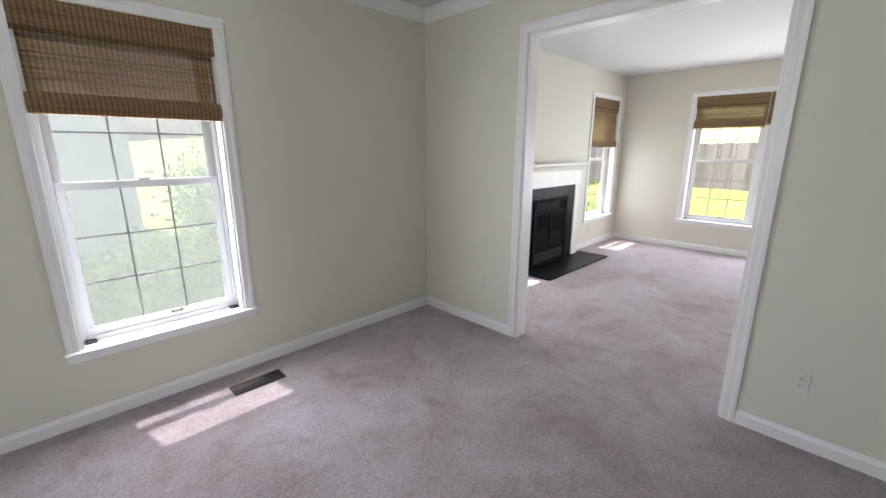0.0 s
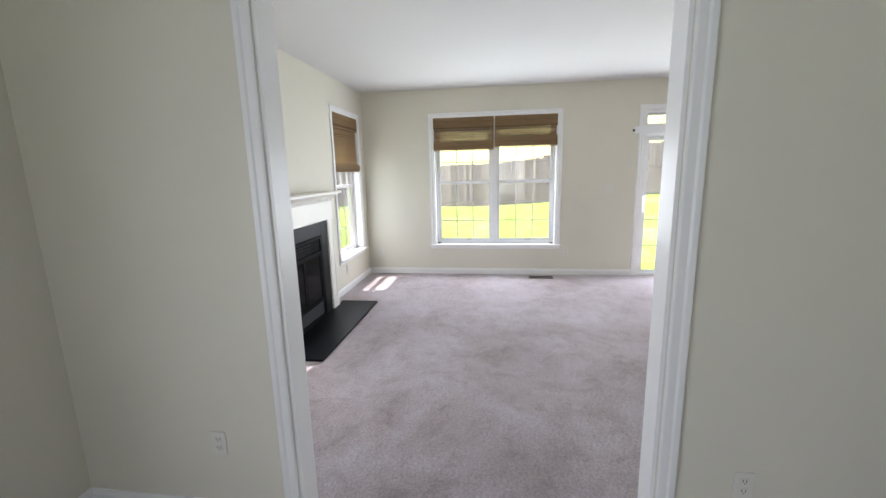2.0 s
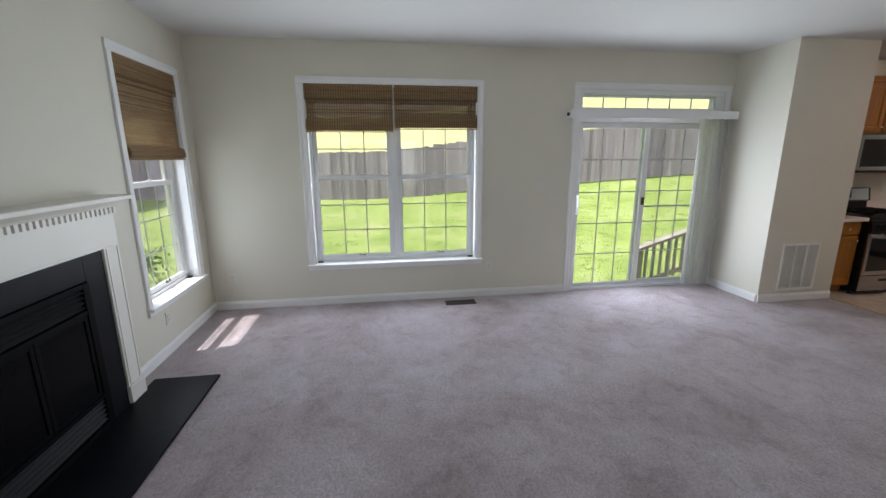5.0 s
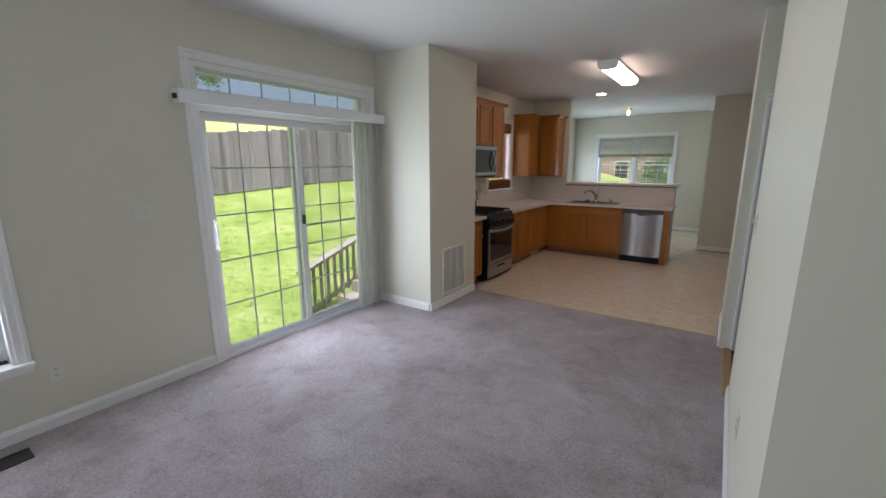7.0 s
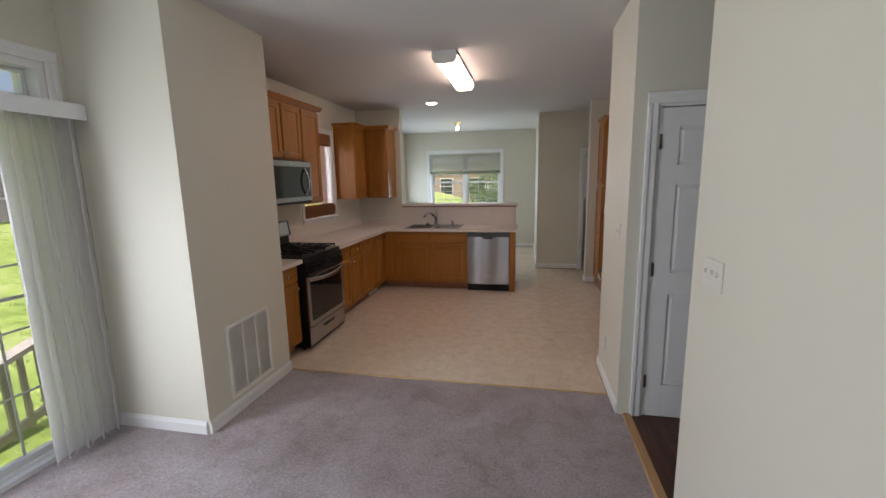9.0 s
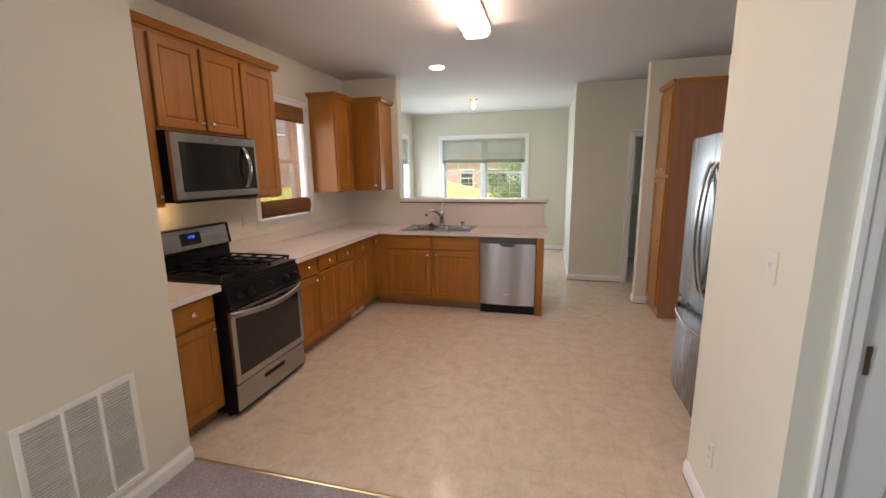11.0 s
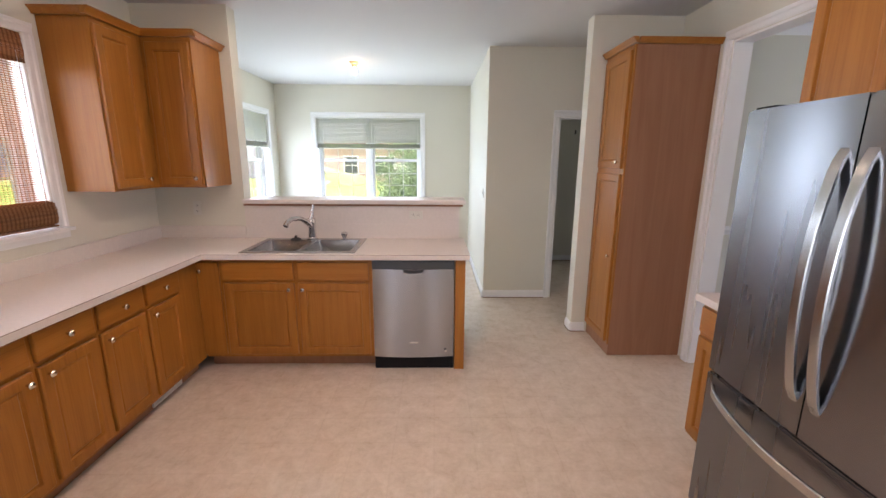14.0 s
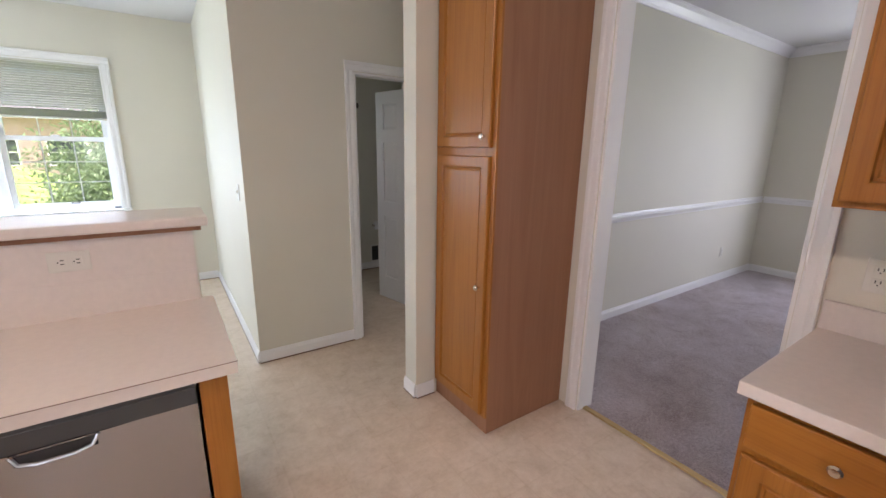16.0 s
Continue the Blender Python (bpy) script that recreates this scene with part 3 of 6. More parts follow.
for seg in (
    (-2.2, N_A, DIV, N_A, (0, -1)), (DIV, 2.026, DIV, N_A - 0.016, (-1, 0)), (DIV, -2.6, DIV, 0.394, (-1, 0)),
    (DIV + 0.13, 2.026, DIV + 0.13, N_B, (1, 0)), (DIV + 0.13, -0.61, DIV + 0.13, 0.394, (1, 0)),
    (DIV + 0.146, N_B, 4.24, N_B, (0, -1)), (5.80, N_B, E_X, N_B, (0, -1)), (E_X, -0.84, E_X, N_B - 0.016, (-1, 0)),
    (DIV + 0.146, -0.61, 3.95, -0.61, (0, 1)), (3.95, -2.60, 3.95, -0.61, (1, 0)), (6.685, -2.81, E_X, -2.81, (0, 1)),
    (6.67, -3.755, 6.67, -2.81, (-1, 0)), (4.02, -4.285, 4.02, -3.50, (1, 0)),
    (3.747, -7.42, 3.747, -7.287, (1, 0)), (3.62, -7.287, 3.747, -7.287, (0, 1)), (3.752, -8.26, 4.47, -8.26, (0, 1)),
    (4.47, -10.65, 4.47, -8.26, (1, 0)), (4.486, -10.65, 7.62, -10.65, (0, 1)), (4.825, -7.30, 4.825, -7.17, (-1, 0)),
    (-1.52, -7.42, 2.87, -7.42, (0, 1)), (-1.52, -7.404, -1.52, -4.3, (1, 0)), (2.12, -8.26, 2.87, -8.26, (0, 1)),
    (2.32, -10.08, 4.35, -10.08, (0, 1)), (2.32, -10.064, 2.32, -8.38, (1, 0)), (-2.2, -2.6, -2.2, N_A, (1, 0)), (-2.184, -2.6, DIV, -2.6, (0, 1)),
):
    baseboard(*seg)


def crown(x0, y0, x1, y1, side):
    prof = [(0, H - 0.095), (0.012, H - 0.095), (0.02, H - 0.075), (0.05, H - 0.035), (0.07, H - 0.02), (0.075, H), (0, H)]
    if x0 == x1:
        bm = prism([(x0 + side[0] * u, v) for u, v in prof], "y", y0, y1)
    else:
        bm = prism([(y0 + side[1] * u, v) for u, v in prof], "x", x0, x1)
    structure("crown_trim", bm, TRIM, "white painted crown moulding", "crown moulding")


for seg in ((-2.2, N_A, DIV, N_A, (0, -1)), (DIV, -2.6, DIV, N_A, (-1, 0)), (-2.2, -2.6, -2.2, N_A, (1, 0)), (-2.2, -2.6, DIV, -2.6, (0, 1)),
            (-1.52, -7.42, 2.87, -7.42, (0, 1)), (-1.52, -7.42, -1.52, -4.3, (1, 0)), (-1.52, -4.3, 2.87, -4.3, (0, -1)), (2.87, -7.42, 2.87, -4.3, (-1, 0))):
    crown(*seg)
RAIL = [(0, 0.912), (0.010, 0.912), (0.014, 0.932), (0.026, 0.952), (0.026, 0.965), (0.012, 0.972), (0.008, 0.992), (0, 0.992)]
structure("chair_rail", prism([(-7.42 + u, v) for u, v in RAIL], "x", -1.52, 2.87), TRIM, "white painted chair rail moulding", "chair rail")
structure("chair_rail", prism([(-1.52 + u, v) for u, v in RAIL], "y", -7.39, -6.36), TRIM, "white painted chair rail moulding", "chair rail")


def casing_board(depth=0.018, w=0.066):
    """The stepped face of a door or window casing, lying on local y = 0 and standing out to -y."""
    return [(0, 0), (0, -depth * 0.55), (w * 0.12, -depth * 0.75), (w * 0.55, -depth * 0.7), (w * 0.68, -depth), (w * 0.96, -depth), (w, -depth * 0.8), (w, 0)]


def cased_opening(name, m, w, h, through_depth, both=True, label="white painted casing round an opening"):
    """Casing boards and jamb liner; local x across, y into the wall, z up; opening from x 0 to w."""
    root = thing(name, m, label, "door casing", kind="structure")
    prof = casing_board()
    for y, sgn in ((0.0, 1), (through_depth, -1)) if both else ((0.0, 1),):
        part("casing_side", prism([(-u - 0.004, y + sgn * v) for u, v in prof], "z", 0, h + 0.004), TRIM, root)
        part("casing_side", prism([(w + u + 0.004, y + sgn * v) for u, v in prof], "z", 0, h + 0.004), TRIM, root)
        part("casing_head", prism([(y + sgn * v, h + 0.004 + u) for u, v in prof], "x", -0.07, w + 0.07), TRIM, root)
    part("jamb", boxes((-0.004, 0.014, 0.001, through_depth - 0.001, 0, h - 0.014), b=0.001), TRIM, root)
    part("jamb", boxes((w - 0.014, w + 0.004, 0.001, through_depth - 0.001, 0, h - 0.014), b=0.001), TRIM, root)
    part("jamb_head", boxes((-0.004, w + 0.004, 0.001, through_depth - 0.001, h - 0.014, h + 0.004), b=0.001), TRIM, root)
    return root


# local x to world -y, local y to world +x
cased_opening("door_casing_divider", pose(DIV, 1.96, 0, 0, 0, -90), 1.50, 2.375, 0.13, True, "white painted casing round a wide room opening")
# local x to world +y, local y to world -x
cased_opening("door_casing_dining", pose(3.0, -6.66, 0, 0, 0, 90), 0.89, 2.395, 0.13, True, "white painted casing round the dining doorway")
# local x to world -x, local y to world -y
cased_opening("door_casing_hall", pose(3.87, -3.50, 0, 0, 0, 180), 0.78, 2.05, 0.14, True, "white painted casing round a closed hall door")
cased_opening("door_casing_bath", pose(3.69, -8.26, 0, 0, 0, 180), 0.76, 2.04, 0.12, True, "white painted casing round the bathroom doorway")


# ---- windows ----
def sash(root, x0, x1, z0, z1, y, cols, rows, name):
    """One sash with its frame, its grille bars between the panes and its glass."""
    f = 0.042
    s = part(name, boxes((x0, x1, y, y + 0.03, z0, z0 + f), (x0, x1, y, y + 0.03, z1 - f, z1), (x0, x0 + f, y, y + 0.03, z0 + f, z1 - f), (x1 - f, x1, y, y + 0.03, z0 + f, z1 - f), b=0.003), VINYL, root)
    bm = bmesh.new()
    for k in range(1, cols):
        x = x0 + f + (x1 - x0 - 2 * f) * k / cols
        box(bm, x - 0.005, x + 0.005, y + 0.013, y + 0.019, z0 + f, z1 - f)
    for k in range(1, rows):
        z = z0 + f + (z1 - z0 - 2 * f) * k / rows
        box(bm, x0 + f, x1 - f, y + 0.0135, y + 0.0185, z - 0.005, z + 0.005)
    part("grille", bm, BARS, s, "thin pale grille bars inside the glass")
    pane = part("pane", boxes((x0 + f - 0.004, x1 - f + 0.004, y + 0.008, y + 0.011, z0 + f - 0.004, z1 - f + 0.004)), GLASS, s, "clear window glass")
    pane.visible_shadow = False
    return s


def make_window(name, m, w, z0, z1, units=1, depth=0.19, latches=True, cols=3, rows=3, hazed=False, label="white vinyl double-hung window with divided panes"):
    """Double-hung window; local x across from 0 to w, y outwards from the inner wall face."""
    root = thing(name, m, label, "window", kind="structure")
    prof = casing_board()
    part("casing_side", prism([(-u - 0.002, v) for u, v in prof], "z", z0 + 0.004, z1 + 0.004), TRIM, root)
    part("casing_side", prism([(w + u + 0.002, v) for u, v in prof], "z", z0 + 0.004, z1 + 0.004), TRIM, root)
    part("casing_head", prism([(v, z1 + 0.004 + u) for u, v in prof], "x", -0.068, w + 0.068), TRIM, root)
    part("window_sill", boxes((-0.075, w + 0.075, -0.05, 0.0, z0 - 0.018, z0 + 0.004), (0.002, w - 0.002, -0.002, 0.10, z0 - 0.018, z0 + 0.004), b=0.004), TRIM, root, "white painted wooden window stool")
    part("apron", boxes((-0.07, w + 0.07, -0.014, -0.001, z0 - 0.062, z0 - 0.019), b=0.003), TRIM, root)
    part("reveal", boxes((0, 0.012, 0.002, 0.11, z0 + 0.005, z1 - 0.012), (w - 0.012, w, 0.002, 0.11, z0 + 0.005, z1 - 0.012), (0, w, 0.002, 0.11, z1 - 0.012, z1)), TRIM, root)
    fr = 0.035
    part("window_frame", boxes((0, fr, 0.10, depth, z0, z1), (w - fr, w, 0.10, depth, z0, z1), (fr, w - fr, 0.10, depth, z1 - fr, z1), (fr, w - fr, 0.10, depth, z0, z0 + fr), b=0.003), VINYL, root)
    step = w / units
    mid = (z0 + z1) / 2
    for k in range(units):
        a, b = k * step + (fr if k == 0 else 0.035), (k + 1) * step - (fr if k == units - 1 else 0.035)
        if k:
            part("mullion", boxes((k * step - 0.035, k * step + 0.035, 0.08, depth, z0 + fr, z1 - fr), b=0.004), VINYL, root)
        sash(root, a, b, mid - 0.02, z1 - fr, 0.150, cols, rows, "upper_sash")
        sash(root, a, b, z0 + fr, mid + 0.02, 0.112, cols, rows, "lower_sash")
        # the full-height pale variant is an added layer of painted haze
        scr = part("insect_screen", boxes((a, b, 0.183, 0.1845, z0 + fr, z1 - fr if hazed else mid)), HAZE_SCREEN if hazed else SCREEN, root, "insect screen tinted pale to paint window haze" if hazed else "grey insect screen")
        if latches:
            cx = (a + b) / 2
            part("sash_lock", boxes((cx - 0.03, cx + 0.03, 0.095, 0.118, mid + 0.02, mid + 0.036), b=0.003), VINYL, root, "white sash lock")
            q = a + 0.57 * (b - a)
            part("sash_lift", boxes((q - 0.036, q + 0.036, 0.094, 0.113, z0 + fr + 0.030, z0 + fr + 0.038), (q - 0.030, q - 0.022, 0.098, 0.113, z0 + fr + 0.038, z0 + fr + 0.054), (q + 0.022, q + 0.030, 0.098, 0.113, z0 + fr + 0.038, z0 + fr + 0.054), b=0.002), LIFT, root, "grey metal sash lift")
            if k == 0:
                part("sill_catch", boxes((0.02, 0.075, 0.055, 0.095, z0 + 0.005, z0 + 0.017), b=0.003), SLOT, root, "dark catch on the sill")
            if k == units - 1:
                part("sill_catch", boxes((w - 0.075, w - 0.02, 0.055, 0.095, z0 + 0.005, z0 + 0.017), b=0.003), SLOT, root, "dark catch on the sill")
    return root


def woven_shade(m, w, top, bottom, label, mat=None, fold=0.10, valance=0.17, pitch=0.0125, gap=0.0010, group="woven shades", open_gap=None):
    """Roman shade of bamboo reeds: valance, flat panel, bunched folds and cord; local y = 0 is the wall face, out to -y."""
    mat = mat or REED
    rng = random.Random(int(1000 * (w + top)))
    root = thing("woven_shade", m, label, "window shade", group)
    part("headrail", boxes((0.004, w - 0.004, 0.025, 0.06, top - 0.035, top), b=0.003), TRIM, root)

    def reeds(name, z_hi, z_lo, y, belly, text="", slit=gap):
        bm = bmesh.new()
        z = z_hi
        while z - pitch > z_lo:
            d = belly * math.sin(math.pi * (z_hi - z) / (z_hi - z_lo)) + rng.uniform(-0.0012, 0.0012)
            a, c = rng.uniform(0, 0.004), rng.uniform(0, 0.004)
            box(bm, a, w - c, y + d, y + d + 0.0035, z - pitch + slit, z)
            z -= pitch
        return tagged(part(name, bm, mat, root, text), kind="stuff")

    reeds("valance", top, top - valance, -0.004, -0.006, "folded bamboo valance")
    reeds("panel", top - 0.03, bottom + fold * 0.5, 0.018, 0.006, "", open_gap or gap)
    if open_gap:
        bm = boxes(*[(x - 0.0013, x + 0.0013, 0.0235, 0.0255, bottom + fold * 0.5, top - 0.03) for x in np.linspace(0.01, w - 0.01, 34)])
        tagged(part("weaving_thread", bm, mat, root), kind="stuff")
    for k in range(3):
        reeds("fold", bottom + fold - 0.006 * k, bottom + 0.004 * k, 0.006 - 0.012 * k, -0.010, "bunched bottom fold")
    part("bottom_bar", boxes((0.0, w, -0.02, 0.02, bottom - 0.008, bottom), b=0.003), mat, root)
    part("cord", tube([(w - 0.05, -0.01, top - 0.1), (w - 0.049, -0.012, (top + bottom) / 2), (w - 0.05, -0.01, bottom + 0.1)], 0.0012, 6), PLATE, root)
    return root


def mini_blind(m, w, top, bottom, label):
    """Aluminium blind drawn half up: headrail, slats, a stack of slats and the bottom rail."""
    root = thing("mini_blind", m, label, "window blind", "nook blinds")
    part("headrail", boxes((0, w, 0.01, 0.045, top - 0.03, top), b=0.002), MINIBLIND, root)
    base = boxes((0, w, -0.0004, 0.0004, -0.012, 0.012))
    me = mesh_of("slat", base, MINIBLIND)
    z = top - 0.045
    while z > bottom + 0.09:
        s = new("slat", me)
        s.parent = root
        s.matrix_local = pose(0, 0.028, z, 48, 0, 0)
        z -= 0.021
    for k in range(14):
        s = new("slat", me)
        s.parent = root
        s.matrix_local = pose(0, 0.028, bottom + 0.022 + 0.0045 * k, 82, 0, 0)
    part("bottom_rail", boxes((0, w, 0.012, 0.044, bottom, bottom + 0.018), b=0.002), MINIBLIND, root, "grey bottom rail")
    for x in (0.12, w - 0.12):
        part("ladder_cord", boxes((x - 0.001, x + 0.001, 0.014, 0.0155, bottom + 0.02, top - 0.03)), PLATE, root)
    return root


make_window("window_1", pose(0.045, N_A, 0), 0.89, 0.45, 2.275, hazed=True)
make_window("window_2", pose(6.23, N_B, 0), 0.89, 0.46, 2.33)
make_window("window_3", pose(E_X, 2.05, 0, 0, 0, -90), 1.79, 0.46, 2.33, 2)
make_window("window_4", pose(3.25, N_B, 0), 0.89, 0.46, 2.33)
make_window("window_5", pose(E_X, -5.42, 0, 0, 0, -90), 0.81, 1.15, 2.27, cols=3, rows=2)
make_window("window_6", pose(6.99, -10.65, 0, 0, 0, 180), 1.72, 0.87, 2.25, 2)
make_window("window_7", pose(7.62, -9.0, 0, 0, 0, -90), 1.28, 0.87, 2.25, 2)
# unseen bathroom window, added to brighten the room behind the doorway
make_window("window_10_added", pose(3.95, -10.08, 0, 0, 0, 180), 0.60, 1.2, 2.0, cols=2, rows=2, latches=False)
make_window("window_8", pose(-1.52, -6.3, 0, 0, 0, 90), 1.4, 0.6, 2.2, 2)
# unseen front-room window, added as a light source from the west
make_window("window_9_added", pose(-2.2, -0.4, 0, 0, 0, 90), 1.6, 0.6, 2.2, 2)
woven_shade(pose(0.042, N_A, 0), 0.895, 2.28, 1.745, "light brown woven bamboo shade drawn up at a window")
woven_shade(pose(6.235, N_B, 0), 0.88, 2.33, 1.60, "light brown woven bamboo shade half lowered beside the fireplace", valance=0.20)
woven_shade(pose(3.255, N_B, 0), 0.88, 2.33, 1.60, "light brown woven bamboo shade half lowered beside the fireplace", valance=0.20)
woven_shade(pose(E_X, 2.045, 0, 0, 0, -90), 0.885, 2.335, 1.87, "light brown woven bamboo shade drawn up at the double window", fold=0.13)
woven_shade(pose(E_X, 1.145, 0, 0, 0, -90), 0.885, 2.335, 1.90, "light brown woven bamboo shade drawn up at the double window", fold=0.15)
woven_shade(pose(E_X, -5.425, 0, 0, 0, -90), 0.80, 2.27, 1.175, "reddish-brown woven bamboo shade lowered over the kitchen window", REED_DARK, fold=0.15, valance=0.17, pitch=0.0125, gap=0.0012, open_gap=0.0082)
mini_blind(pose(6.985, -10.65, 0, 0, 0, 180), 0.855, 2.25, 1.74, "cream aluminium mini blind drawn half up")
mini_blind(pose(6.125, -10.65, 0, 0, 0, 180), 0.855, 2.25, 1.74, "cream aluminium mini blind drawn half up")
mini_blind(pose(7.62, -9.005, 0, 0, 0, -90), 0.635, 2.25, 1.74, "cream aluminium mini blind drawn half up")
mini_blind(pose(7.62, -9.645, 0, 0, 0, -90), 0.635, 2.25, 1.74, "cream aluminium mini blind drawn half up")

# ---- sliding glass door with transom ----
sd = thing("door_1", pose(E_X, -0.90, 0, 0, 0, -90), "white sliding glass patio door with divided panes and transom", "sliding door", kind="structure")
W = 1.80
prof = casing_board()
part("casing_side", prism([(-u - 0.002, v) for u, v in prof], "z", 0, 2.334), TRIM, sd)
part("casing_side", prism([(W + u + 0.002, v) for u, v in prof], "z", 0, 2.334), TRIM, sd)
part("casing_head", prism([(v, 2.334 + u) for u, v in prof], "x", -0.068, W + 0.068), TRIM, sd)
part("door_frame", boxes((0, 0.04, 0.0, 0.19, 0, 2.33), (W - 0.04, W, 0.0, 0.19, 0, 2.33), (0.04, W - 0.04, 0.0, 0.19, 2.29, 2.33), (0.04, W - 0.04, 0.0, 0.19, 1.985, 2.13), b=0.003), TRIM, sd)
part("track", boxes((0.04, W - 0.04, 0.01, 0.19, 0, 0.03), (0.04, W - 0.04, 0.055, 0.06, 0.03, 0.042), (0.04, W - 0.04, 0.11, 0.115, 0.03, 0.042)), VINYL, sd, "white vinyl door track")


def glazed_panel(x0, x1, y, z0, z1, cols, bars, f, name, foot=None):
    """A framed sheet of glass with upright bars that divide it evenly and level bars at given heights."""
    lo = z0 + (foot or f)
    s = part(name, boxes((x0, x1, y, y + 0.04, z0, lo), (x0, x1, y, y + 0.04, z1 - f, z1), (x0, x0 + f, y, y + 0.04, lo, z1 - f), (x1 - f, x1, y, y + 0.04, lo, z1 - f), b=0.004), VINYL, sd)
    bm = bmesh.new()
    for k in range(1, cols):
        x = x0 + f + (x1 - x0 - 2 * f) * k / cols
        box(bm, x - 0.006, x + 0.006, y + 0.017, y + 0.024, lo, z1 - f)
    for z in bars:
        box(bm, x0 + f, x1 - f, y + 0.0175, y + 0.0235, z - 0.006, z + 0.006)
    part("grille", bm, BARS, s, "thin pale grille bars inside the glass")
    pane = part("pane", boxes((x0 + f - 0.004, x1 - f + 0.004, y + 0.010, y + 0.014, lo - 0.004, z1 - f + 0.004)), GLASS, s, "clear door glass")
    pane.visible_shadow = False
    return s


LEVELS = (0.435, 0.812, 1.189, 1.566)
glazed_panel(0.04, 0.95, 0.065, 0.03, 1.985, 3, LEVELS, 0.06, "sliding_panel", 0.035)
glazed_panel(0.88, W - 0.04, 0.12, 0.03, 1.985, 3, LEVELS, 0.06, "fixed_panel", 0.035)
glazed_panel(0.04, W - 0.04, 0.09, 2.13, 2.29, 6, (), 0.022, "transom")
part("pull_handle", tube([(0.075, 0.055, 0.92), (0.075, 0.025, 0.94), (0.075, 0.015, 1.0), (0.075, 0.015, 1.08), (0.075, 0.025, 1.14), (0.075, 0.055, 1.16)], 0.008, 8), VINYL, sd, "white loop pull", True)
part("lock", boxes((0.905, 0.935, 0.045, 0.066, 1.03, 1.12), b=0.004), SLOT, sd, "dark latch plate")
scr_door = part("screen_door", boxes((0.95, W - 0.07, 0.176, 0.178, 0.05, 1.95)), SCREEN, sd, "grey insect screen panel")
part("screen_frame", boxes((0.92, 0.95, 0.170, 0.184, 0.03, 1.98), (W - 0.07, W - 0.04, 0.170, 0.184, 0.03, 1.98), (0.95, W - 0.07, 0.170, 0.184, 0.03, 0.05), (0.95, W - 0.07, 0.170, 0.184, 1.95, 1.98), (0.95, W - 0.07, 0.172, 0.182, 0.985, 1.005)), BARS, scr_door, "grey metal screen frame with a cross rail")

vb = thing("vertical_blind", pose(E_X, -0.75, 0, 0, 0, -90), "white vertical blind pushed aside, with its valance", "vertical blind")
part("valance", boxes((0.0, 2.055, -0.125, -0.115, 2.015, 2.108), (0.0, 0.01, -0.115, -0.02, 2.015, 2.108), (0.01, 2.055, -0.115, -0.02, 2.098, 2.108), b=0.002), VINYL, vb)
part("headrail", boxes((0.03, 2.03, -0.09, -0.05, 2.05, 2.085), b=0.003), VINYL, vb)
part("wall_bracket", boxes((-0.022, 0.0, -0.10, -0.07, 2.04, 2.075), b=0.004), SLOT, vb, "dark end bracket")
rng = random.Random(5)
for k in range(8):
    prof_v = [(0.047 * math.cos(a), 0.015 * math.sin(a)) for a in np.linspace(0, math.pi, 9)]
    back = [(u, v - 0.0012) for u, v in reversed(prof_v)]
    bm = prism([(u, v) for u, v in prof_v + back], "z", 0.025, 2.045)
    part("vane", bm, VANE, vb, at=pose(1.65 + 0.050 * k, -0.07, 0, 0, 0, (16, 38, 22, 44)[k % 4] + rng.uniform(-6, 6)), smooth=True)
part("wand", tube([(1.60, -0.10, 2.03), (1.602, -0.105, 1.0)], 0.004, 6), VINYL, vb)

# ---- fireplace ----
fp = thing("fireplace", pose(0, 0, 0), "white wooden mantel round a black gas fireplace", "fireplace")
fy = 3.0
for x0 in (4.300, 5.595):
    leg = part("leg", boxes((x0, x0 + 0.150, fy, N_B - 0.001, 0, 1.07), b=0.003), MANTEL, fp)
    part("plinth", boxes((x0 - 0.008, x0 + 0.158, fy - 0.012, N_B - 0.001, 0, 0.14), b=0.004), MANTEL, leg)
    part("panel_strip", boxes((x0 + 0.018, x0 + 0.026, fy - 0.004, fy + 0.001, 0.15, 1.06), (x0 + 0.124, x0 + 0.132, fy - 0.004, fy + 0.001, 0.15, 1.06), b=0.001), MANTEL, leg)
part("frieze", boxes((4.300, 5.745, fy, N_B - 0.001, 1.07, 1.30), (4.45, 5.595, fy - 0.006, fy + 0.001, 1.07, 1.086), b=0.002), MANTEL, fp)
part("dentil_strip", boxes(*[(4.305 + 0.040 * k, 4.327 + 0.040 * k, fy - 0.030, fy + 0.001, 1.275, 1.312) for k in range(36)]), MANTEL, fp, "row of small dentil blocks")
cove = [(fy + 0.12, 1.31), (fy - 0.02, 1.31), (fy - 0.028, 1.325), (fy - 0.05, 1.345), (fy - 0.06, 1.352), (fy + 0.12, 1.352)]
part("cornice", prism(cove, "x", 4.275, 5.77), MANTEL, fp)
part("mantel_shelf", boxes((4.215, 5.86, fy - 0.085, N_B - 0.001, 1.353, 1.38), b=0.006), MANTEL, fp, "white painted mantel shelf")
for row in ((4.452, 4.545, 0.02, 1.07), (5.42, 5.593, 0.02, 1.07), (4.545, 5.42, 0.92, 1.07)):
    part("facing_slab", boxes((row[0], row[1] - 0.001, fy + 0.012, N_B - 0.001, row[2], row[3] - 0.001), b=0.002), SLATE, fp, "black stone facing")
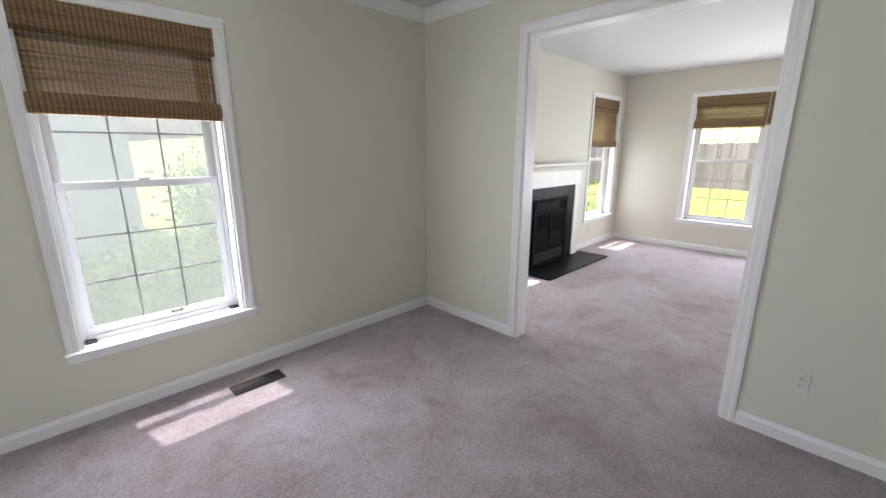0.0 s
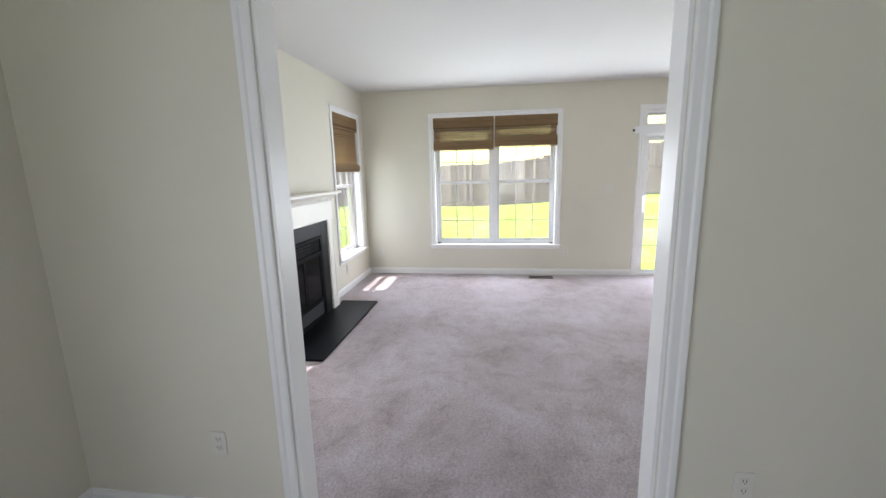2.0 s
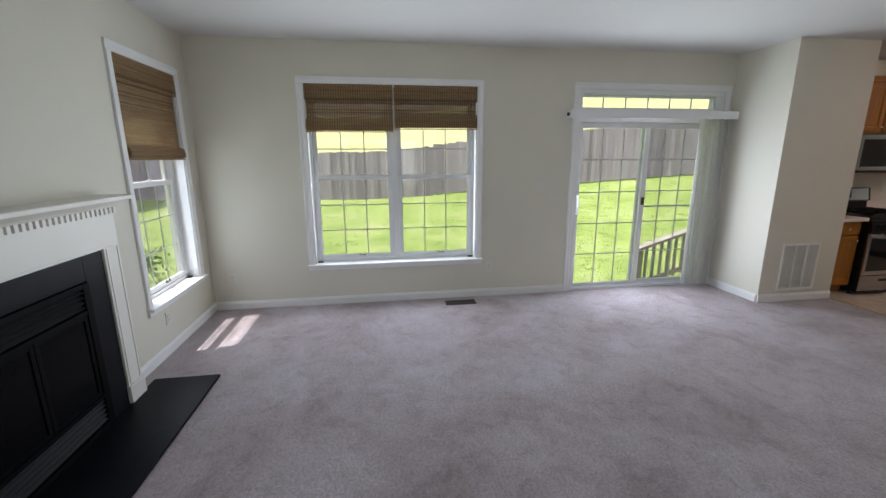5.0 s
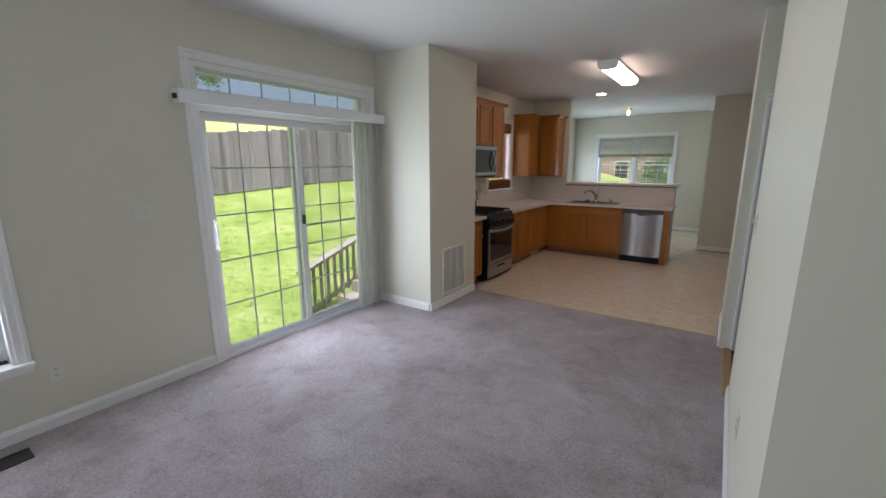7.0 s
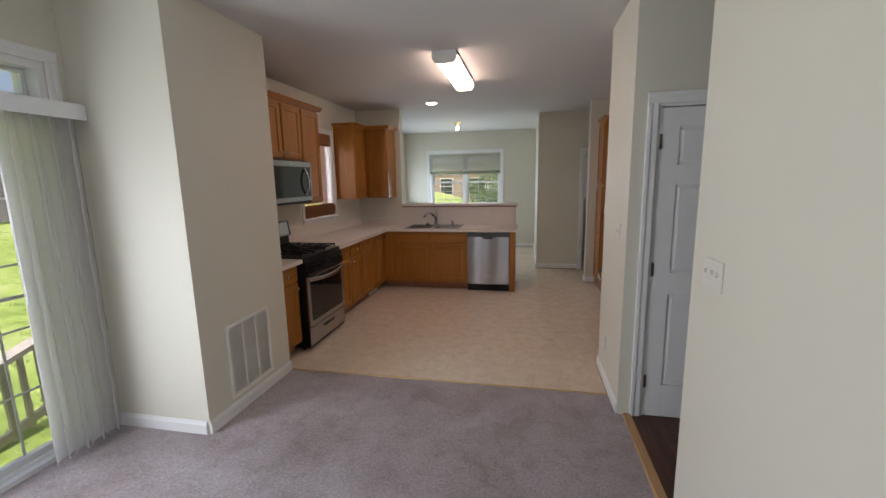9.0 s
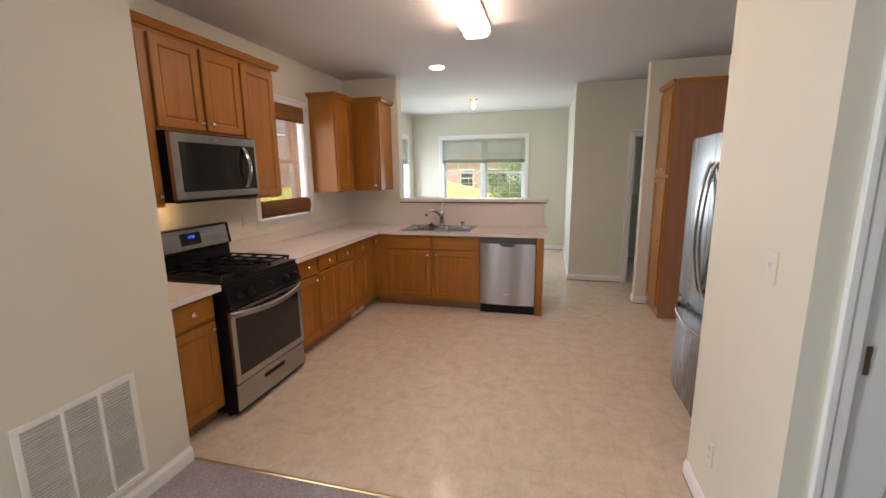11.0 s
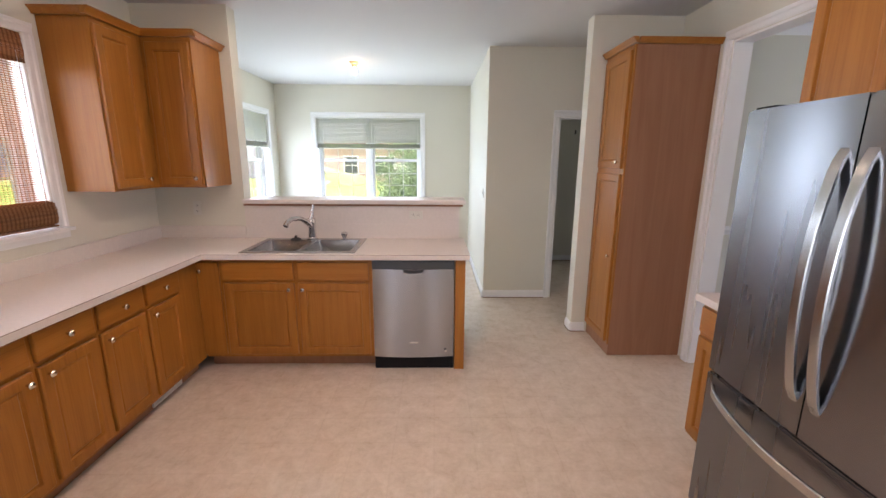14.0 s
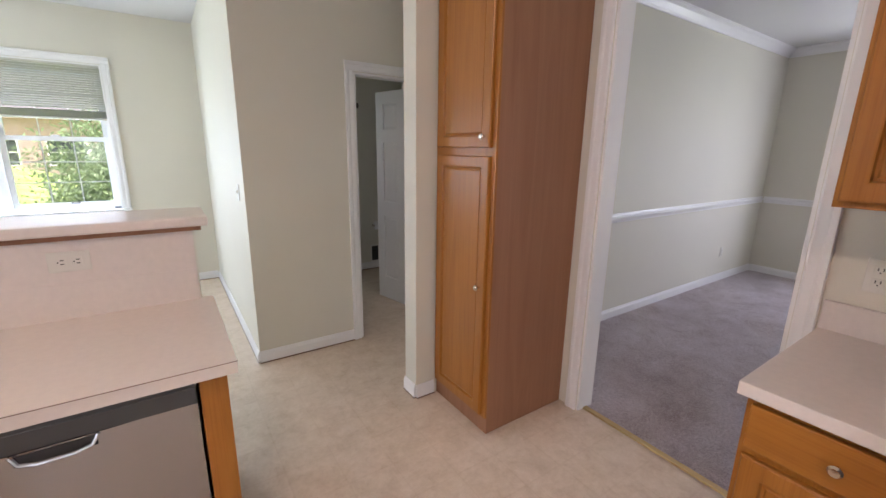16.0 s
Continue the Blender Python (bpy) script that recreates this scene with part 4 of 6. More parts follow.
part("firebox_shell", boxes((4.545, 4.56, fy + 0.02, N_B + 0.3, 0.02, 0.92), (5.405, 5.42, fy + 0.02, N_B + 0.3, 0.02, 0.92), (4.56, 5.405, N_B + 0.28, N_B + 0.3, 0.02, 0.92), (4.56, 5.405, fy + 0.02, N_B + 0.28, 0.90, 0.92), (4.56, 5.405, fy + 0.02, N_B + 0.28, 0.02, 0.04)), FIREBOX, fp)
part("insert_frame", boxes((4.548, 4.60, fy - 0.002, fy + 0.03, 0.02, 0.915), (5.365, 5.417, fy - 0.002, fy + 0.03, 0.02, 0.915), (4.60, 5.365, fy - 0.002, fy + 0.03, 0.885, 0.915), (4.60, 5.365, fy - 0.002, fy + 0.03, 0.735, 0.76), (4.60, 5.365, fy - 0.002, fy + 0.03, 0.20, 0.225), (4.60, 5.365, fy - 0.002, fy + 0.03, 0.02, 0.045), b=0.003), FIREBOX, fp)
for z in (0.775, 0.805, 0.835, 0.865, 0.065, 0.095, 0.125, 0.155, 0.185):
    part("louvre", prism([(fy + 0.002, z), (fy + 0.022, z + 0.018), (fy + 0.024, z + 0.014), (fy + 0.004, z - 0.004)], "x", 4.60, 5.365), IRON, fp, "black louvre blade")
for x0, x1 in ((4.602, 4.98), (4.985, 5.363)):
    dr = part("glass_door", boxes((x0, x0 + 0.025, fy + 0.004, fy + 0.02, 0.228, 0.733), (x1 - 0.025, x1, fy + 0.004, fy + 0.02, 0.228, 0.733), (x0 + 0.025, x1 - 0.025, fy + 0.004, fy + 0.02, 0.228, 0.25), (x0 + 0.025, x1 - 0.025, fy + 0.004, fy + 0.02, 0.71, 0.733), b=0.002), FIREBOX, fp)
    part("pane", boxes((x0 + 0.02, x1 - 0.02, fy + 0.010, fy + 0.014, 0.24, 0.72)), FIREGLASS, dr, "smoked black glass")
part("hearth_slab", boxes((4.285, 5.90, 2.56, fy + 0.012, 0.001, 0.022), b=0.004), SLATE, fp, "black stone hearth slab set on the carpet")


# ---- small fittings ----
def outlet(m, label="ivory duplex outlet on the wall", group="outlets", wide=False):
    w = 0.058 if wide else 0.035
    root = thing("wall_outlet", m, label, "outlet", group)
    part("cover_plate", boxes((-w, w, -0.006, 0, -0.057, 0.057), b=0.003), PLATE, root)
    for z in (-0.021, 0.021):
        part("socket", boxes((-0.016, 0.016, -0.009, -0.006, z - 0.014, z + 0.014), b=0.002), PLATE, root)
        # raised dark marks paint the shade of the plug holes
        part("slot_shade", boxes((-0.008, -0.005, -0.0095, -0.0088, z - 0.002, z + 0.008), (0.005, 0.008, -0.0095, -0.0088, z - 0.002, z + 0.008), (-0.002, 0.002, -0.0095, -0.0088, z - 0.010, z - 0.006)), SLOT, root, "dark marks painting the shade of the slots")
    return root


def switch_plate(m, gangs, label):
    w = 0.023 * gangs + 0.012
    root = thing("light_switch", m, label, "light switch", "light switches")
    part("cover_plate", boxes((-w, w, -0.006, 0, -0.057, 0.057), b=0.003), PLATE, root)
    for k in range(gangs):
        x = (k - (gangs - 1) / 2) * 0.046
        part("toggle", boxes((x - 0.005, x + 0.005, -0.016, -0.005, -0.004, 0.014), b=0.002), PLATE, root)
    return root


NORTH, EAST, SOUTH, WEST = 0, -90, 180, 90
outlet(pose(DIV, 0.143, 0.371, 0, 0, EAST))
outlet(pose(DIV, 2.33, 0.39, 0, 0, EAST))
outlet(pose(E_X, 0.10, 0.35, 0, 0, EAST))
outlet(pose(E_X, 2.92, 0.34, 0, 0, EAST))
outlet(pose(6.42, N_B, 0.30, 0, 0, NORTH))
outlet(pose(3.95, -1.50, 0.42, 0, 0, WEST))
outlet(pose(4.02, -4.02, 0.32, 0, 0, WEST))
outlet(pose(E_X, -5.20, 1.17, 0, 0, EAST))
outlet(pose(7.05, -7.17, 1.17, 0, 0, SOUTH))
bar_outlet = outlet(pose(5.20, -7.158, 1.12, 0, 0, SOUTH) @ pose(0, 0, 0, 0, 90, 0), "ivory duplex outlet lying sideways under the bar")
outlet(pose(3.0, -5.575, 1.132, 0, 0, WEST), "ivory outlet with test buttons above the counter")
outlet(pose(-0.6, -7.42, 0.36, 0, 0, SOUTH))
switch_plate(pose(E_X, -0.475, 1.27, 0, 0, EAST), 2, "ivory double light switch beside the patio door")
switch_plate(pose(3.95, -2.40, 1.25, 0, 0, WEST), 3, "ivory triple light switch on the wall")
switch_plate(pose(4.02, -3.72, 1.25, 0, 0, WEST), 1, "ivory light switch on the wall")
switch_plate(pose(4.47, -8.5, 1.2, 0, 0, WEST), 1, "ivory light switch on the wall")


def floor_vent(m, label):
    root = thing("floor_vent", m, label, "floor vent", "floor vents")
    part("frame", boxes((-0.17, 0.17, -0.065, -0.05, 0, 0.008), (-0.17, 0.17, 0.05, 0.065, 0, 0.008), (-0.17, -0.15, -0.05, 0.05, 0, 0.008), (0.15, 0.17, -0.05, 0.05, 0, 0.008), b=0.002), VENT, root)
    # flat dark plate paints the shade inside the register
    part("duct_shade", boxes((-0.15, 0.15, -0.05, 0.05, 0.0005, 0.002)), SLOT, root)
    for k in range(24):
        x = -0.144 + 0.0125 * k
        part("slat", boxes((x, x + 0.005, -0.05, 0.05, 0.002, 0.006)), VENT, root)
    return root


floor_vent(pose(0.88, 2.80, 0), "brown metal floor register in the carpet")
floor_vent(pose(7.19, 0.47, 0, 0, 0, 90), "brown metal floor register in the carpet")
floor_vent(pose(3.80, 2.86, 0), "brown metal floor register in the carpet")

rg = thing("return_grille", pose(6.67, -3.03, 0, 0, 0, EAST), "cream metal return air grille low on the wall", "air grille")
part("frame", boxes((0, 0.475, -0.012, 0, 0.12, 0.145), (0, 0.475, -0.012, 0, 0.635, 0.66), (0, 0.025, -0.012, 0, 0.145, 0.635), (0.45, 0.475, -0.012, 0, 0.145, 0.635), (0.16, 0.175, -0.012, 0, 0.145, 0.635), (0.305, 0.32, -0.012, 0, 0.145, 0.635), b=0.002), GRILLE, rg)
for k in range(34):
    z = 0.150 + 0.0143 * k
    part("louvre", prism([(-0.0018, z + 0.002), (-0.010, z + 0.0135), (-0.0115, z + 0.0125), (-0.0033, z + 0.001)], "x", 0.025, 0.45), GRILLE, rg)
part("backing", boxes((0.02, 0.455, -0.0015, -0.0005, 0.14, 0.64)), GRILLE_BACK, rg)


# ---- panel doors ----
def panel_door(name, m, w, h, label, knob_x):
    """Moulded six-panel door; local x across, its face at y = 0 towards -y, thickness to +y."""
    root = thing(name, m, label, "door", kind="structure")
    t = 0.035
    s, gap = 0.105, 0.05
    cols = [(s, w / 2 - gap), (w / 2 + gap, w - s)]
    rows = [(0.23, 0.86), (1.0, 1.56), (1.68, h - 0.11)]
    xs = sorted({0, w, *(v for c in cols for v in c)})
    zs = sorted({0, h, *(v for r in rows for v in r)})
    bm = bmesh.new()
    for a, b in zip(xs, xs[1:]):
        for c, d in zip(zs, zs[1:]):
            if not any(abs(a - q[0]) < 1e-6 for q in cols) or not any(abs(c - q[0]) < 1e-6 for q in rows):
                box(bm, a, b, 0, t, c, d)
    bmesh.ops.remove_doubles(bm, verts=bm.verts, dist=1e-5)
    leaf = part("door_leaf", bm, TRIM, root)
    for a, b in cols:
        for c, d in rows:
            bm = bmesh.new()
            for y0, sgn in ((0.014, -1), (t - 0.014, 1)):
                outer = [bm.verts.new((x, y0, z)) for x, z in ((a, c), (b, c), (b, d), (a, d))]
                i = 0.028
                inner = [bm.verts.new((x, y0 + sgn * 0.009, z)) for x, z in ((a + i, c + i), (b - i, c + i), (b - i, d - i), (a + i, d - i))]
                for k in range(4):
                    bm.faces.new((outer[k], outer[(k + 1) % 4], inner[(k + 1) % 4], inner[k]))
                bm.faces.new(inner)
            bmesh.ops.recalc_face_normals(bm, faces=bm.faces)
            part("panel", bm, TRIM, leaf)
    for z in (0.25, 1.02, 1.82):
        hx = 0.0 if knob_x > w / 2 else w
        part("hinge", boxes((hx - 0.008, hx + 0.008, -0.008, 0.004, z - 0.045, z + 0.045), b=0.002), NICKEL, root, "worn metal hinge")
    part("knob", lathe([(0.012, 0.0), (0.012, 0.025), (0.026, 0.035), (0.028, 0.05), (0.018, 0.06), (0.004, 0.062)], 16, "-y"), NICKEL, root, "round metal knob", True, pose(knob_x, 0, 0.95))
    return root


panel_door("door_2", pose(3.855, -3.506, 0.008, 0, 0, 180), 0.75, 2.02, "closed white six-panel hall door", 0.69)
panel_door("door_3", pose(2.95, -8.40, 0.008, 0, 0, -78), 0.72, 2.02, "white six-panel bathroom door standing open", 0.66)
hook = thing("coat_hook", pose(2.91, -10.08, 2.0, 0, 0, 180), "small dark metal hook on the bathroom wall", "hook")
part("plate", boxes((-0.012, 0.012, -0.004, 0, -0.03, 0.03), b=0.002), VENT, hook)
part("prong", tube([(0, -0.004, -0.01), (0, -0.03, -0.015), (0, -0.045, 0.005)], 0.004, 6), VENT, hook)


wv = thing("wall_vent", pose(2.73, -10.08, 0.20, 0, 0, 180), "small dark metal vent low on the bathroom wall", "wall vent")
part("frame", boxes((-0.06, 0.06, -0.008, 0, -0.11, -0.095), (-0.06, 0.06, -0.008, 0, 0.095, 0.11), (-0.06, -0.045, -0.008, 0, -0.095, 0.095), (0.045, 0.06, -0.008, 0, -0.095, 0.095), b=0.002), GRILLE, wv)
# no hollow here: the dark plate paints its shade
part("duct_shade", boxes((-0.045, 0.045, -0.003, -0.001, -0.095, 0.095)), SLOT, wv, "dark plate painting the shade of the opening")
for k in range(7):
    part("slat", boxes((-0.045, 0.045, -0.007, -0.003, -0.08 + 0.026 * k, -0.073 + 0.026 * k)), VENT, wv)
tp = thing("paper_holder", pose(2.69, -10.08, 0.57, 0, 0, 180), "white toilet paper roll on a metal wall holder", "paper holder")
part("bracket", boxes((-0.075, -0.065, -0.07, 0, -0.012, 0.012), (0.065, 0.075, -0.07, 0, -0.012, 0.012), b=0.002), NICKEL, tp)
part("roll", lathe([(0.02, -0.055), (0.052, -0.055), (0.052, 0.055), (0.02, 0.055)], 20, "x"), TRIM, tp, "white paper roll", True, pose(0, -0.06, 0))


# ---- kitchen cabinets ----
KNOB = None


def knob(parent, x, y, z):
    global KNOB
    if KNOB is None:
        KNOB = mesh_of("knob", lathe([(0.006, 0), (0.006, 0.012), (0.014, 0.018), (0.016, 0.024), (0.011, 0.030), (0.002, 0.032)], 14, "-y"), NICKEL, True)
    k = new("knob", KNOB)
    k.parent = parent
    k.matrix_local = pose(x, y, z)
    return tagged(k, "small nickel knob")


def slab_front(w, h, framed):
    """A cabinet door or drawer front with its face at y = -0.020; from x 0 to w and z 0 to h."""
    t = 0.020
    bm = bmesh.new()
    if not framed:
        box(bm, 0, w, -t, 0, 0, h, b=0.006)
        return bm
    # nested rings from the back edge to the sunk panel: eased rim, flat frame, quirk, panel
    s = 0.056
    rings = []
    for d, y in ((0, 0), (0, -0.015), (0.005, -t), (s - 0.006, -t), (s, -0.0185), (s + 0.004, -0.0085), (s + 0.010, -0.0075), (s + 0.016, -0.0115)):
        rings.append([bm.verts.new((x, y, z)) for x, z in ((d, d), (w - d, d), (w - d, h - d), (d, h - d))])
    for lo, hi in zip(rings, rings[1:]):
        for k in range(4):
            bm.faces.new((lo[k], lo[(k + 1) % 4], hi[(k + 1) % 4], hi[k]))
    bm.faces.new(rings[-1])
    bm.faces.new(rings[0][::-1])
    bmesh.ops.recalc_face_normals(bm, faces=bm.faces)
    return bm


def front(parent, name, x, z, w, h, framed, kx, kz, mat):
    d = part(name, slab_front(w, h, framed), mat, parent, at=pose(x, 0, z))
    if kx is not None:
        knob(d, kx, -0.020, kz)
    return d


def base_cabinet(m, w, cells, label, depth=0.60, drawers=True, hollow=False):
    """Base unit; cells: (x0, x1, hinge) with the knob on the other side. Front frame at y = 0."""
    root = thing("base_cabinet", m, label, "kitchen cabinet", "base cabinets")
    if hollow:
        part("body", boxes((0, w, 0.001, depth, 0.10, 0.68), (0, w, 0.001, 0.022, 0.68, 0.874), (0, 0.02, 0.022, depth, 0.68, 0.874), (w - 0.02, w, 0.022, depth, 0.68, 0.874)), OAK, root)
    else:
        part("body", boxes((0, w, 0.001, depth, 0.10, 0.874)), OAK, root)
    part("toe_kick", boxes((0, w, 0.075, 0.09, 0, 0.10)), OAK_SIDE, root, "recessed brown toe kick")
    for x0, x1, hinge in cells:
        ww = x1 - x0 - 0.03
        kx = ww - 0.035 if hinge == "l" else 0.035
        if drawers:
            front(root, "drawer_front", x0 + 0.015, 0.715, ww, 0.135, False, ww / 2 if drawers != "false" else None, 0.068, OAK_X)
            front(root, "cabinet_door", x0 + 0.015, 0.125, ww, 0.565, True, kx, 0.52, OAK)
        else:
            front(root, "cabinet_door", x0 + 0.015, 0.125, ww, 0.725, True, kx, 0.66, OAK)
    return root


def wall_cabinet(m, w, z0, z1, cells, label, depth=0.31, crowned=True):
    root = thing("wall_cabinet", m @ pose(0, 0, z0), label, "kitchen cabinet", "wall cabinets")
    h = z1 - z0
    part("body", boxes((0, w, 0.001, depth, 0, h), b=0.001), OAK, root)
    for x0, x1, hinge in cells:
        ww = x1 - x0 - 0.026
        front(root, "cabinet_door", x0 + 0.013, 0.018, ww, h - 0.05, True, ww - 0.035 if hinge == "l" else 0.035, 0.05, OAK)
    return root


def crown_cap(name_at, w, z, left_end=True, right_end=True, depth=0.31):
    """Small oak crown along a wall cabinet's top."""
    prof = [(0.0, 0), (-0.024, 0.0), (-0.030, 0.012), (-0.045, 0.030), (-0.052, 0.034), (-0.052, 0.042), (0.0, 0.042)]
    root = thing("crown_moulding", name_at @ pose(0, 0, z), "oak crown moulding along the cabinet tops", "crown moulding", "cabinet crowns")
    part("front_strip", prism(prof, "x", -0.052 if left_end else 0, w + 0.052 if right_end else w), OAK_X, root)
    if left_end:
        part("return_strip", prism([(u, v) for u, v in prof], "y", 0.0, depth), OAK_X, root)
    if right_end:
        part("return_strip", prism([(w - u, v) for u, v in prof], "y", 0.0, depth), OAK_X, root)
    part("top_board", boxes((0.0, w, 0.0, depth, 0.0, 0.012)), OAK_X, root)


FX = 6.775  # front frame of the east run
PY = -6.585  # front frame of the peninsula
base_cabinet(pose(FX, -3.757, 0, 0, 0, EAST), 0.375, [(0, 0.375, "l")], "honey oak base cabinet with one drawer beside the range")
base_cabinet(pose(FX, -4.905, 0, 0, 0, EAST), 0.745, [(0.065, 0.40, "l"), (0.40, 0.745, "r")], "honey oak base cabinet with two drawers and two doors")
base_cabinet(pose(FX, -5.651, 0, 0, 0, EAST), 0.93, [(0.0, 0.355, "r"), (0.355, 0.70, "r")], "honey oak corner base cabinet with two drawers and doors", 0.60)
sinkcab = base_cabinet(pose(6.774, PY, 0, 0, 0, SOUTH), 1.274, [(0.17, 0.715, "l"), (0.715, 1.265, "r")], "honey oak sink base cabinet with two doors", 0.575, "false", True)
front(sinkcab, "cabinet_door", 0.002, 0.125, 0.16, 0.725, False, 0.03, 0.66, OAK)
ep = solid("end_panel", boxes((4.812, 4.885, -7.168, PY + 0.02, 0, 0.874), b=0.002), OAK, "oak end panel beside the dishwasher", "cabinet panel")
base2 = base_cabinet(pose(3.62, -5.675, 0, 0, 0, WEST), 0.41, [(0.0, 0.41, "l")], "honey oak base cabinet with a wide drawer beside the fridge", 0.615)

UP = 7.085
wall_cabinet(pose(UP, -3.757, 0, 0, 0, EAST), 0.413, 1.385, 2.44, [(0, 0.413, "l")], "tall honey oak wall cabinet", 0.303)
wall_cabinet(pose(UP, -4.171, 0, 0, 0, EAST), 0.75, 1.855, 2.44, [(0, 0.375, "l"), (0.375, 0.75, "r")], "honey oak wall cabinet above the microwave", 0.303)
wall_cabinet(pose(UP, -4.922, 0, 0, 0, EAST), 0.40, 1.385, 2.44, [(0, 0.40, "r")], "tall honey oak wall cabinet", 0.303)
crown_cap(pose(UP, -3.757, 0, 0, 0, EAST), 1.565, 2.44, False, True, 0.30)
wall_cabinet(pose(UP, -6.345, 0, 0, 0, EAST), 0.50, 1.37, 2.40, [(0, 0.345, "l")], "honey oak corner wall cabinet", 0.303)
wall_cabinet(pose(UP - 0.001, -6.776, 0, 0, 0, SOUTH), 0.345, 1.37, 2.40, [(0.02, 0.345, "l")], "honey oak wall cabinet beside the raised bar", 0.39)
crown_cap(pose(UP, -6.345, 0, 0, 0, EAST), 0.431, 2.40, True, False, 0.30)
crown_cap(pose(UP, -6.776, 0, 0, 0, SOUTH), 0.346, 2.40, False, True, 0.39)
wall_cabinet(pose(3.315, -5.665, 0, 0, 0, WEST), 0.40, 1.37, 2.44, [(0, 0.40, "l")], "honey oak wall cabinet beside the fridge", 0.312)

pan = thing("pantry_cabinet", pose(3.60, -7.283, 0, 0, 0, WEST), "tall honey oak pantry cabinet with two doors", "pantry cabinet")
part("body", boxes((0, 0.495, 0.001, 0.597, 0.0, 2.40), b=0.001), OAK_SIDE, pan, "plain brown veneer side")
part("face_frame", boxes((0, 0.04, -0.012, 0.001, 0.10, 2.40), (0.455, 0.495, -0.012, 0.001, 0.10, 2.40), (0.04, 0.455, -0.012, 0.001, 0.10, 0.13), (0.04, 0.455, -0.012, 0.001, 1.475, 1.535), (0.04, 0.455, -0.012, 0.001, 2.36, 2.40)), OAK, pan)
lo = part("cabinet_door", slab_front(0.44, 1.37, True), OAK, pan, at=pose(0.027, -0.012, 0.115))
knob(lo, 0.405, -0.02, 0.72)
up = part("cabinet_door", slab_front(0.44, 0.84, True), OAK, pan, at=pose(0.027, -0.012, 1.525))
knob(up, 0.405, -0.02, 0.05)
prof_c = [(0.0, 0), (-0.02, 0.0), (-0.026, 0.012), (-0.040, 0.028), (-0.046, 0.038), (0.0, 0.038)]
part("crown_strip", prism([(u - 0.012, v + 2.40) for u, v in prof_c], "x", 0, 0.54), OAK_X, pan)
part("crown_strip", prism([(0.495 - u, v + 2.40) for u, v in prof_c], "y", 0.0, 0.597), OAK_X, pan)

# ---- worktops, splash, raised bar ----
CT0, CT1 = 0.876, 0.915
solid("worktop", boxes((6.70, E_X - 0.002, -4.132, -3.757, CT0, CT1), b=0.004), COUNTER, "pinkish-white laminate worktop beside the range", "worktop")
cx0, cx1, cy0, cy1 = 5.66, 6.42, -7.08, -6.62
big_top = solid("worktop", sheet((4.785, cx0, cx1, 6.70, E_X - 0.002), (-7.168, cy0, cy1, -6.53, -4.898), ((1, 1), (0, 3), (1, 3), (2, 3)), CT0, CT1), COUNTER, "pinkish-white laminate L-shaped worktop with a sink cutout", "worktop")
for row in ((4.7845, 6.699, -6.5305, -6.5293), (6.6993, 6.7005, -6.53, -4.898), (4.7843, 4.7855, -7.168, -6.5305)):
    part("edge_seam", boxes((*row, CT1 - 0.0035, CT1 - 0.0015)), SEAM_AND_SHADE, big_top, "thin brown seam of the laminate edge")
solid("worktop", boxes((3.002, 3.665, -5.69, -5.265, CT0, CT1), b=0.004), COUNTER, "pinkish-white laminate worktop beside the fridge", "worktop")
structure("splash_trim", boxes((E_X - 0.02, E_X - 0.001, -4.132, -3.757, CT1, 1.02), (E_X - 0.02, E_X - 0.001, -7.168, -4.898, CT1, 1.02), b=0.003), COUNTER, "low laminate splashback", "splashback")
structure("splash_trim", boxes((6.652, E_X - 0.022, -7.169, -7.15, CT1, 1.02), b=0.003), COUNTER, "low laminate splashback", "splashback")
structure("splash_trim", boxes((4.83, 6.652, -7.169, -7.158, CT1, 1.04), (4.83, 6.652, -7.169, -7.1605, 1.04, 1.211)), COUNTER, "laminate splashback rising to the raised bar", "splashback")
structure("splash_trim", boxes((3.002, 3.02, -5.69, -5.265, CT1, 1.02), b=0.003), COUNTER, "low laminate splashback", "splashback")
bar = solid("bar_ledge", boxes((4.775, 6.648, -7.43, -7.115, 1.213, 1.25), b=0.008), COUNTER, "raised laminate bar ledge on the half wall", "bar ledge")
part("trim_strip", boxes((4.80, 6.648, -7.155, -7.14, 1.195, 1.213)), OAK_SIDE, bar, "thin brown strip under the ledge")

# ---- sink, faucet ----
sk = thing("sink", pose(6.04, -6.85, CT1), "stainless double-bowl kitchen sink set in the worktop", "sink")
part("rim", boxes((-0.42, 0.42, -0.275, -0.225, 0.0, 0.006), (-0.42, 0.42, 0.205, 0.275, 0.0, 0.006), (-0.42, -0.375, -0.225, 0.205, 0.0, 0.006), (0.375, 0.42, -0.225, 0.205, 0.0, 0.006), (-0.022, 0.022, -0.225, 0.205, 0.0, 0.006), b=0.002), STEEL, sk)
